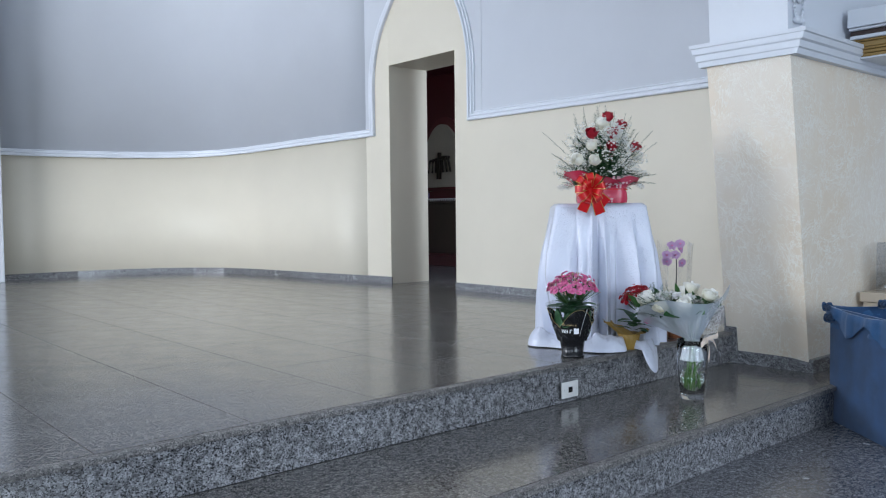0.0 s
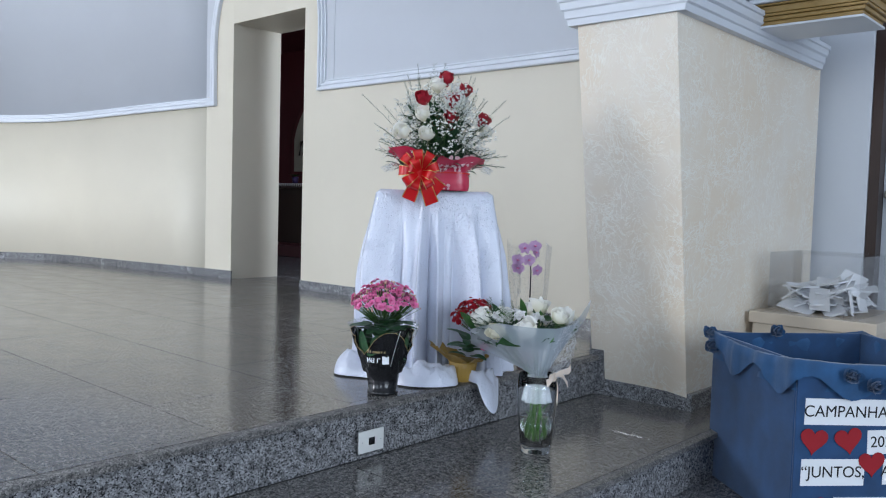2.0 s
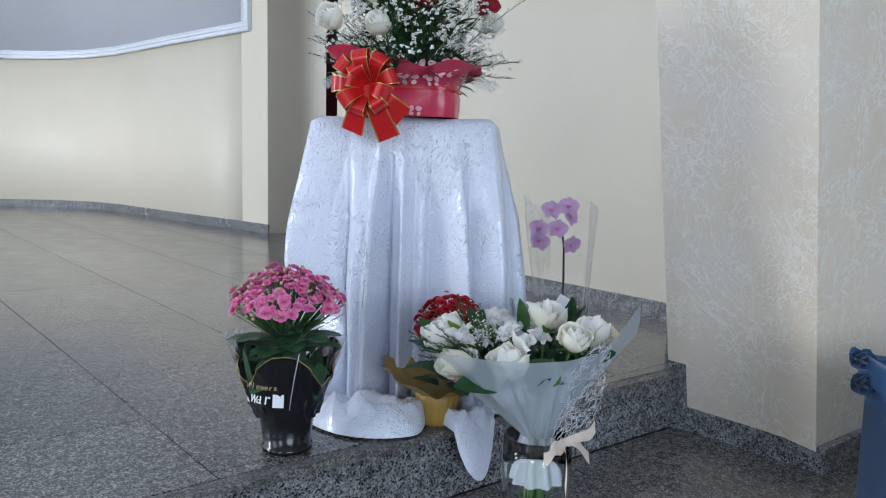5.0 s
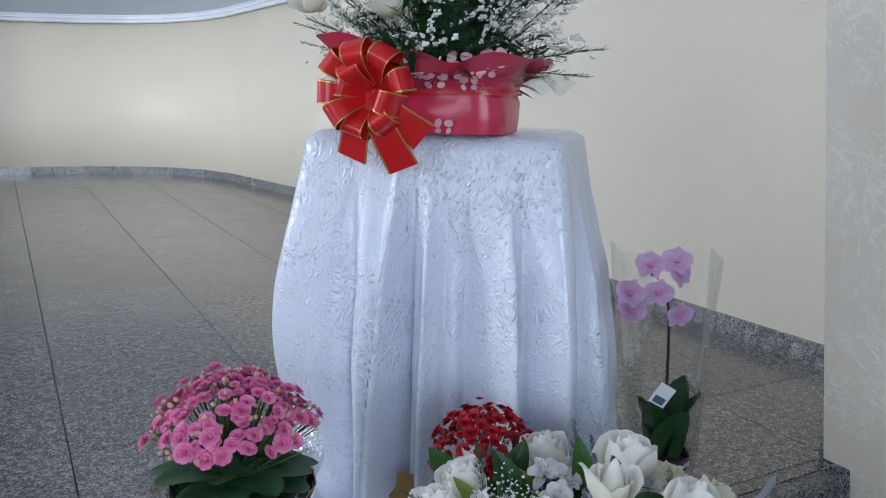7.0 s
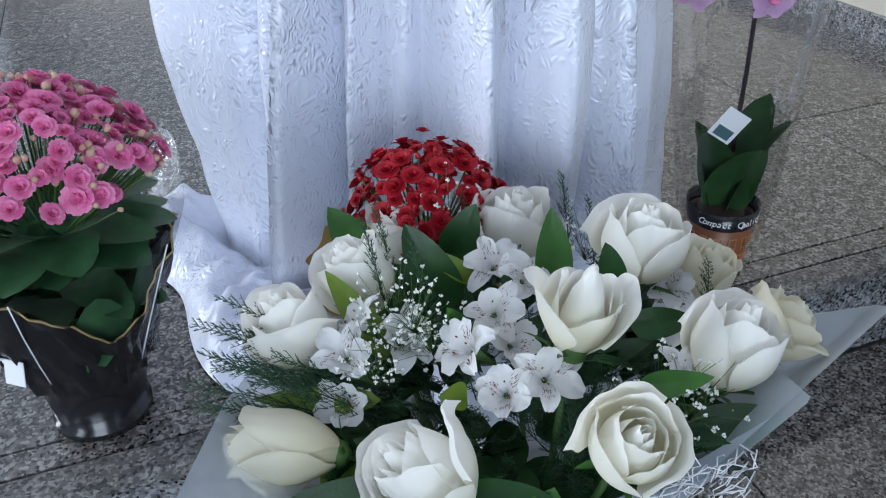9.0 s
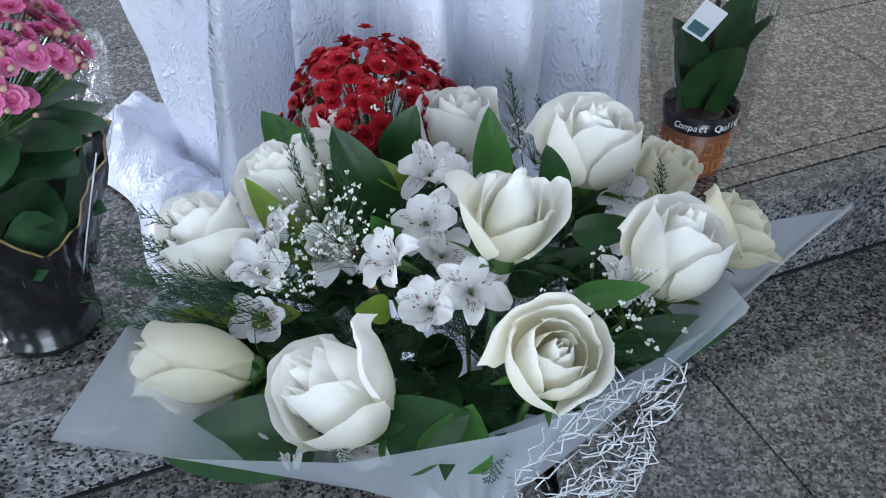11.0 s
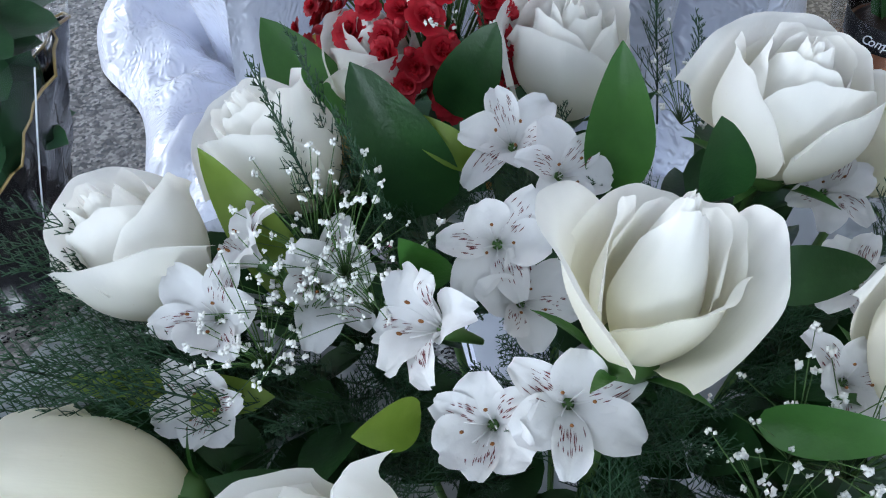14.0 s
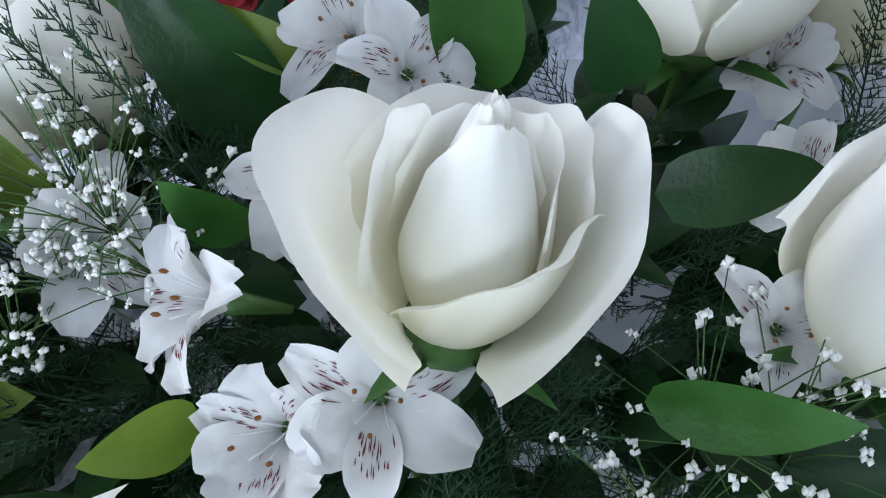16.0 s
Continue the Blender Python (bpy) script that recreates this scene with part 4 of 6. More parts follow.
    for k in range(300):
        a = rng.uniform(0, 6.283)
        z = rng.uniform(0.08, 0.33)
        r = (0.19 - 0.36 * max(0, z - 0.12)) * rng.uniform(0.2, 0.9)
        v0 = len(bm.verts)
        leaf_bm(bm, rng.uniform(0.04, 0.07), rng.uniform(0.008, 0.015), 0.3, 0.3, 5, 2)
        bm.verts.ensure_lookup_table()
        m = Matrix.Translation((r * math.cos(a), r * math.sin(a), z)) @ Matrix.Rotation(a + rng.uniform(-0.8, 0.8), 4, "Z") @ Matrix.Rotation(rng.uniform(-1.2, 0.1), 4, "Y")
        bmesh.ops.transform(bm, matrix=m, verts=bm.verts[v0:])
    tagged(part("foliage", bm, LEAF, b), kind="stuff")
    bm = bmesh.new()
    for k in range(80):
        a = rng.uniform(0, 6.283)
        el = rng.choice((rng.uniform(0.15, 0.6), rng.uniform(0.6, 1.5)))
        L = rng.uniform(0.22, 0.29) if el < 0.6 else rng.uniform(0.3, 0.45)
        tip = (L * math.cos(el) * math.cos(a), L * math.cos(el) * math.sin(a), 0.10 + L * math.sin(el))
        fern_bm(bm, (0.04 * math.cos(a), 0.04 * math.sin(a), 0.09), tip, 0.055, rng, 20, 0.0006, False)
    for tip in ((0.02, -0.02, 0.53), (-0.09, -0.02, 0.46), (0.06, 0.0, 0.49), (0.27, -0.08, 0.10), (0.29, 0.0, 0.15), (-0.27, -0.03, 0.27), (-0.24, -0.08, 0.20), (0.2, 0.0, 0.38)):
        fern_bm(bm, (tip[0] * 0.2, tip[1] * 0.2, 0.1), tip, 0.06, rng, 24, 0.0007, False)
    tagged(part("fern_spray", bm, FERN, b), kind="stuff")
    cents = []
    for k in range(120):
        a = rng.uniform(0, 6.283)
        z = rng.uniform(0.13, 0.42)
        r = max(0.03, (0.235 - 0.44 * max(0, z - 0.17))) * rng.uniform(0.6, 1.0)
        cents.append((r * math.cos(a), r * math.sin(a), z))
    tagged(part("baby_breath", gyp_bm(cents, 2000, 0.024, 0.0070, None, rng, False), [GYP, STEM], b), kind="stuff")


basket()


# ---- pink kalanchoe in a black sleeve ----
def blossom_dome(parent, centre, rx, rz, count, R, material, buds, bud_mat, seed, layers=3, spread=0.66):
    rng = random.Random(seed)
    variants = [rosette_bm(R, layers, rng) for k in range(4)]
    meshes = []
    for k in range(count):
        f = (k + 0.5) / count
        el = math.acos(1 - spread * f)
        a = k * 2.39996 + rng.uniform(-0.25, 0.25)
        d = Vector((math.sin(el) * math.cos(a), math.sin(el) * math.sin(a), math.cos(el)))
        p = Vector(centre) + Vector((d.x * rx, d.y * rx, d.z * rz)) * (rng.uniform(0.90, 1.04) + 0.16 * noise.noise(d * 3.2 + Vector((seed, 0, 0))))
        if k < 4:
            ob = part("blossom", variants[k], material, parent)
            meshes.append(ob.data)
        else:
            ob = new("blossom", meshes[k % 4])
            ob.parent = parent
        ob.matrix_local = Matrix.Translation(p) @ frame_to(d + Vector((rng.gauss(0, 0.25), rng.gauss(0, 0.25), 0.2)), rng.uniform(0, 6)) @ Matrix.Scale(rng.uniform(0.6, 1.15), 4)
    bm = bmesh.new()
    st = bmesh.new()
    for k in range(buds):
        el = math.acos(1 - (spread + 0.08) * rng.random())
        a = rng.uniform(0, 6.283)
        d = Vector((math.sin(el) * math.cos(a), math.sin(el) * math.sin(a), math.cos(el)))
        p = Vector(centre) + Vector((d.x * rx, d.y * rx, d.z * rz)) * rng.uniform(0.9, 1.08)
        bmesh.ops.create_icosphere(bm, subdivisions=1, radius=R * rng.uniform(0.2, 0.34), matrix=Matrix.Translation(p) @ frame_to(d) @ Matrix.Diagonal((1, 1, 1.3, 1)))
        tube(st, [p, Vector(centre) + (p - Vector(centre)) * 0.35 + Vector((0, 0, -rz * 0.25))], 0.0009, 0.0012, 4)
    tagged(part("bud", bm, bud_mat, parent), kind="stuff")
    tagged(part("flower_stalk", st, STEM, parent), kind="stuff")


def kalanchoe():
    k = thing("potted_kalanchoe", (3.245, 2.625, H), 10, "pink double kalanchoe in a black pot with clear sleeve", "potted plant")
    pot = part("pot", lathe(bmesh.new(), [(0.050, 0.0), (0.056, 0.002), (0.057, 0.012), (0.052, 0.014), (0.064, 0.095), (0.069, 0.097), (0.069, 0.108), (0.062, 0.108), (0.060, 0.09), (0.02, 0.088)], 40), PLASTIC_BLACK, k, "glossy black plastic pot")
    part("soil", lathe(bmesh.new(), [(0.06, 0.088), (0.03, 0.098), (0.002, 0.10)], 20), DARKWOOD, pot)
    black = mat("black_printed_film", (0.012, 0.012, 0.014), 0.2)
    bump(black, noisy(black, coords(black), 28, 3), 0.5, 0.006)
    bm = bmesh.new()
    rows = []
    n = 90
    for i in range(10):
        t = i / 9
        row = []
        for j in range(n):
            a = 2 * math.pi * j / n
            lob = 0.5 + 0.5 * math.sin(3 * a + 2.2)
            z = 0.082 + t * (0.070 + 0.090 * lob ** 0.7)
            r = 0.068 + 0.34 * (z - 0.082) + 0.0040 * math.sin(14 * a + 9 * t) + 0.0025 * math.sin(31 * a)
            row.append((r * math.cos(a), r * math.sin(a), z))
        rows.append(row)
    grid(bm, rows, True)
    sleeve = part("sleeve", bm, black, k, "black printed plastic sleeve")
    gold_line = mat("gold_print", (0.42, 0.30, 0.12), 0.35)
    bm = bmesh.new()
    tube(bm, [Vector(p) * 1.004 + Vector((0, 0, 0.001)) for p in rows[-1]] + [Vector(rows[-1][0]) * 1.004], 0.0013, 0.0013, 4)
    part("gold_edge", bm, gold_line, sleeve)
    bm = bmesh.new()
    rows = []
    for i in range(7):
        t = i / 6
        row = []
        for j in range(80):
            a = 2 * math.pi * j / 80
            z = 0.10 + t * (0.165 + 0.05 * max(0, math.sin(2 * a + 0.8)))
            r = 0.074 + 0.36 * (z - 0.10) + 0.003 * math.sin(9 * a + 5 * t)
            row.append((r * math.cos(a), r * math.sin(a), z))
        rows.append(row)
    grid(bm, rows, True)
    part("clear_sleeve", bm, FILM, k, "clear film sleeve")
    edge_mat = mat("film_edge", (0.8, 0.84, 0.86), 0.15)
    for a in (4.1, 5.4, 0.4):
        bm = bmesh.new()
        tube(bm, [((0.076 + 0.36 * z) * math.cos(a + z), (0.076 + 0.36 * z) * math.sin(a + z), 0.10 + z) for z in (0.0, 0.05, 0.1, 0.15)], 0.0009, 0.0009, 4)
        part("film_crease", bm, edge_mat, k)
    # lettering on the sleeve that faces the nave
    for text, size, a0, z, m in (("Flowers", 0.017, -3.08, 0.166, gold_line), ("wart", 0.038, -3.22, 0.130, PAPER)):
        for q, ch in enumerate(text):
            cu = bpy.data.curves.new("letter", "FONT")
            cu.body, cu.size, cu.extrude = ch, size, 0.0003
            cu.materials.append(m)
            tmp = bpy.data.objects.new("letter", cu)
            me = bpy.data.meshes.new_from_object(tmp)
            ob = new("lettering", me)
            me.materials.append(m) if not me.materials else None
            ob.parent = sleeve
            a = a0 + q * size * 0.52 / 0.09
            r = 0.070 + 0.34 * (z - 0.082) + 0.009
            ob.matrix_local = Matrix.Translation((r * math.cos(a), r * math.sin(a), z)) @ Matrix.Rotation(a + math.pi / 2, 4, "Z") @ Matrix.Rotation(radians(74), 4, "X")
    r = 0.098
    a = -2.42
    bm = boxed((-0.012, -0.0005, -0.014), (0.012, 0.0005, 0.014))
    tag = part("barcode_label", bm, PAPER, sleeve, "white label with bars", smooth=False)
    tag.matrix_local = Matrix.Translation((r * math.cos(a), r * math.sin(a), 0.140)) @ Matrix.Rotation(a + math.pi / 2, 4, "Z") @ Matrix.Rotation(radians(-14), 4, "X")
    bm = bmesh.new()
    for q in range(6):
        box(bm, (-0.009 + 0.003 * q, -0.0012, -0.010), (-0.0075 + 0.003 * q, -0.0006, 0.010))
    t2 = part("bars", bm, INK, sleeve, smooth=False)
    t2.matrix_local = tag.matrix_local
    rng = random.Random(8)
    for q in range(24):
        a = q * 2.4
        lvl = q / 24
        L = rng.uniform(0.07, 0.10)
        el = rng.uniform(-0.1, 0.5) + 0.4 * lvl
        place_leaf(k, (0.02 * math.cos(a), 0.02 * math.sin(a), 0.14 + 0.14 * lvl), (math.cos(a) * math.cos(el), math.sin(a) * math.cos(el), math.sin(el)), L, L * 0.36, KAL_LEAF, 0.35, 0.12, rows=14, cols=6, round_=1.0, scallop=0.05)
    for q in range(9):
        a = q * 0.7
        place_leaf(k, (0.07 * math.cos(a), 0.07 * math.sin(a), 0.11), (math.cos(a) * 0.35, math.sin(a) * 0.35, 1), rng.uniform(0.10, 0.14), 0.034, KAL_LEAF, -0.12, 0.1, up=(-math.cos(a), -math.sin(a), 0.3), rows=14, cols=6, round_=1.0, scallop=0.05)
    for q in range(11):
        a = q * 0.5712 + 0.2
        place_leaf(k, (0.03 * math.cos(a), 0.03 * math.sin(a), 0.235 + 0.012 * (q % 3)), (math.cos(a), math.sin(a), 0.42), rng.uniform(0.085, 0.105), 0.036, KAL_LEAF, 0.35, 0.12, rows=14, cols=6, round_=1.0, scallop=0.05)
    blossom_dome(k, (0, 0, 0.285), 0.130, 0.125, 190, 0.0142, KAL_PINK, 150, KAL_BUD, 21)


kalanchoe()


# ---- red kalanchoe in gold crepe ----
def red_kalanchoe():
    k = thing("potted_kalanchoe", (3.640, 2.575, H), 0, "red kalanchoe in a gold crepe-wrapped pot against the satin", "potted plant")
    bm = bmesh.new()
    lathe(bm, [(0.045, 0.0), (0.047, 0.004), (0.052, 0.05), (0.058, 0.082), (0.05, 0.085)], 60, lambda a, z: 1 + 0.035 * math.sin(20 * a))
    part("pot_cover", bm, GOLDFOIL, k, "pleated gold paper pot cover")
    bm = bmesh.new()
    rows = []
    for i in range(6):
        t = i / 5
        row = []
        for j in range(80):
            a = 2 * math.pi * j / 80
            fl = 0.62 + 0.5 * max(0, math.cos(a - 2.6)) ** 0.7
            r = 0.055 + 0.075 * t * fl + 0.005 * math.sin(13 * a + 4 * t) * t
            row.append((r * math.cos(a), r * math.sin(a), 0.078 + 0.055 * t * (0.35 + max(0, math.cos(a - 2.4))) + 0.006 * math.sin(9 * a) * t))
        rows.append(row)
    grid(bm, rows, True)
    part("paper_collar", bm, GOLDFOIL, k, "crumpled gold paper collar")
    rng = random.Random(31)
    for q in range(16):
        a = q * 2.4
        L = rng.uniform(0.06, 0.085)
        el = rng.uniform(0.0, 0.7)
        place_leaf(k, (0.015 * math.cos(a) - 0.012, 0.015 * math.sin(a) - 0.045, 0.10 + 0.006 * q), (math.cos(a) * math.cos(el), math.sin(a) * math.cos(el), math.sin(el)), L, L * 0.36, KAL_LEAF, 0.3, 0.12, rows=12, cols=6, round_=1.0, scallop=0.05)
    blossom_dome(k, (-0.02, -0.075, 0.235), 0.085, 0.100, 130, 0.0125, KAL_RED, 70, KAL_RED, 22, spread=0.85)
    ob = part("blossom", rosette_bm(0.017, 3, rng), KAL_PINK, k, "single pink bloom")
    ob.matrix_local = Matrix.Translation((-0.07, -0.16, 0.165)) @ frame_to((-0.5, -0.7, 0.5))


red_kalanchoe()


# ---- orchid in clear film ----
def orchid():
    o = thing("potted_orchid", (4.135, 2.62, H), 0, "lilac orchid in a printed pot inside clear film", "potted plant")
    brown = paint("brown_lattice_print", (0.22, 0.075, 0.03), 0.3, 0.4)
    part("pot", lathe(bmesh.new(), [(0.038, 0), (0.041, 0.003), (0.050, 0.085), (0.046, 0.086), (0.04, 0.07), (0.002, 0.07)], 36), brown, o, "pot with brown lattice print")
    bm = bmesh.new()
    for q in range(14):
        a = q * 2 * math.pi / 14
        for z0, z1 in ((0.012, 0.036), (0.044, 0.068)):
            r = 0.0415 + 0.107 * (z0 + z1) / 2
            mtx = Matrix.Rotation(a, 4, "Z") @ Matrix.Translation((r, 0, (z0 + z1) / 2))
            v0 = len(bm.verts)
            for lo, hi in (((-0.001, -0.006, -0.009), (0.001, 0.006, -0.007)), ((-0.001, -0.006, 0.007), (0.001, 0.006, 0.009)), ((-0.001, -0.006, -0.007), (0.001, -0.0045, 0.007)), ((-0.001, 0.0045, -0.007), (0.001, 0.006, 0.007))):
                box(bm, lo, hi)
            bm.verts.ensure_lookup_table()
            bmesh.ops.transform(bm, matrix=mtx, verts=bm.verts[v0:])
    part("lattice", bm, mat("tan_print", (0.42, 0.17, 0.07), 0.4), o, smooth=False)
    band = part("label_band", lathe(bmesh.new(), [(0.0500, 0.078), (0.0535, 0.106), (0.0525, 0.106), (0.0490, 0.078)], 36, None, False), PLASTIC_BLACK, o, "black band with white lettering")
    text = "Compact Quality"
    for q, ch in enumerate(text):
        if ch == " ":
            continue
        cu = bpy.data.curves.new("letter", "FONT")
        cu.body, cu.size, cu.extrude, cu.shear = ch, 0.0135, 0.0002, 0.2
        cu.materials.append(PAPER)
        tmp = bpy.data.objects.new("letter", cu)
        me = bpy.data.meshes.new_from_object(tmp)
        if not me.materials:
            me.materials.append(PAPER)
        ob = new("lettering", me)
        ob.parent = band
        a = radians(-112) + (q - 7) * 0.0072 / 0.053
        ob.matrix_local = Matrix.Translation((0.0530 * math.cos(a), 0.0530 * math.sin(a), 0.087)) @ Matrix.Rotation(a + math.pi / 2, 4, "Z") @ Matrix.Rotation(radians(84), 4, "X")
    part("moss", lathe(bmesh.new(), [(0.05, 0.08), (0.03, 0.1), (0.002, 0.105)], 20), DARKWOOD, o)
    for a, L, w, el in ((200, 0.16, 0.042, 78), (20, 0.17, 0.042, 82), (250, 0.15, 0.040, 76), (320, 0.16, 0.042, 82), (110, 0.13, 0.034, 78)):
        a, el = radians(a), radians(el)
        place_leaf(o, (0.01 * math.cos(a), 0.01 * math.sin(a), 0.09), (math.cos(a) * math.cos(el), math.sin(a) * math.cos(el), math.sin(el)), L, w, LEAF, 0.25, 0.25, rows=12, cols=6, round_=0.8)
    stem = [(0.0, 0.0, 0.10), (-0.012, -0.01, 0.20), (-0.035, -0.03, 0.33), (-0.055, -0.045, 0.42), (-0.085, -0.06, 0.485), (-0.13, -0.07, 0.51)]
    bm = bmesh.new()
    tube(bm, stem, 0.0038, 0.0022, 8)
    part("flower_stem", bm, BURGUNDY, o, "dark orchid stem tied to a stick")
    tag = part("plant_tag", boxed((-0.016, -0.0006, -0.024), (0.016, 0.0006, 0.024), 0.0004), PAPER, o, "white plant tag", smooth=False)
    tag.matrix_local = pose(-0.075, -0.062, 0.262, 10, 28, -38)
    bm = boxed((-0.011, -0.0012, -0.020), (0.011, -0.0008, -0.004))
    t2 = part("tag_print", bm, mat("teal_print", (0.06, 0.14, 0.16), 0.5), tag, smooth=False)
    rng = random.Random(4)
    heads = [((-0.085, -0.085, 0.535), (-0.5, -0.8, 0.25)), ((-0.165, -0.055, 0.475), (-0.75, -0.6, 0.2)), ((-0.125, -0.06, 0.525), (-0.6, -0.7, 0.4)), ((-0.115, -0.075, 0.475), (-0.5, -0.85, 0.0)), ((-0.15, -0.045, 0.440), (-0.8, -0.5, -0.1)), ((-0.07, -0.085, 0.430), (-0.2, -0.9, -0.2)), ((-0.06, -0.07, 0.505), (0.1, -0.9, 0.3))]
    for c, ax in heads:
        hd = part("orchid_flower", lathe(bmesh.new(), [(0.002, -0.012), (0.004, 0.0), (0.002, 0.005)], 8), ORCHID, o, "lilac orchid bloom")
        hd.matrix_local = Matrix.Translation(c) @ frame_to(ax, rng.uniform(-0.3, 0.3))
        for q in range(5):
            wide = q in (1, 4)
            a = math.pi / 2 + q * 2 * math.pi / 5
            bm = bmesh.new()
            leaf_bm(bm, 0.029 if wide else 0.027, 0.0185 if wide else 0.0110, 0.18, 0.1, 8, 6, round_=1.0)
            pt = part("petal", bm, ORCHID, hd)
            pt.matrix_local = Matrix.Rotation(a, 4, "Z") @ Matrix.Translation((0.001, 0, 0.002 if wide else 0)) @ Matrix.Rotation(radians(-14), 4, "Y")
        lip = lathe(bmesh.new(), [(0.001, 0.0), (0.005, 0.004), (0.004, 0.010), (0.001, 0.013)], 8, lambda a, z: 1 + 0.4 * math.cos(2 * a))
        part("lip", lip, KAL_PINK, hd, "darker lip")
    # sleeve of clear film
    bm = bmesh.new()
    rows = []
    for i in range(12):
        t = i / 11
        row = []
        for j in range(48):
            a = 2 * math.pi * j / 48
            r = 0.054 + 0.060 * t ** 0.9 + 0.004 * math.sin(5 * a + 3 * t) + 0.003 * math.sin(11 * a - 6 * t)
            row.append((r * math.cos(a) - 0.085 * t, r * math.sin(a) * (1 - 0.25 * t) - 0.06 * t, 0.05 + 0.50 * t + 0.02 * math.sin(3 * a) * t))
        rows.append(row)
    grid(bm, rows, True)
    part("clear_sleeve", bm, FILM, o, "clear glossy film sleeve")


orchid()


# ---- bouquet in a glass vase ----
VASE = (3.585, 2.167)


def vase():
    v = thing("glass_vase", (*VASE, 0.0), 0, "clear cut glass vase with water on the granite step", "vase")
    out = [(0.050, 0.0), (0.054, 0.003), (0.055, 0.02), (0.062, 0.09), (0.070, 0.17), (0.073, 0.23), (0.070, 0.285)]
    inn = [(0.066, 0.285), (0.068, 0.23), (0.065, 0.17), (0.057, 0.09), (0.048, 0.03), (0.002, 0.026)]
    bm = bmesh.new()
    lathe(bm, out + inn, 48, lambda a, z: 1 + (0.022 * abs(math.sin(8 * a)) if z < 0.20 else 0.0))
    bmesh.ops.recalc_face_normals(bm, faces=bm.faces[:])
    body = part("vase_body", bm, GLASS, v, "fluted clear glass")
    body.visible_shadow = False
    w = part("water", lathe(bmesh.new(), [(0.046, 0.028), (0.055, 0.09), (0.0595, 0.13), (0.001, 0.13)], 40), WATER, v, "clear water")
    w.visible_shadow = False
    return v


vase()


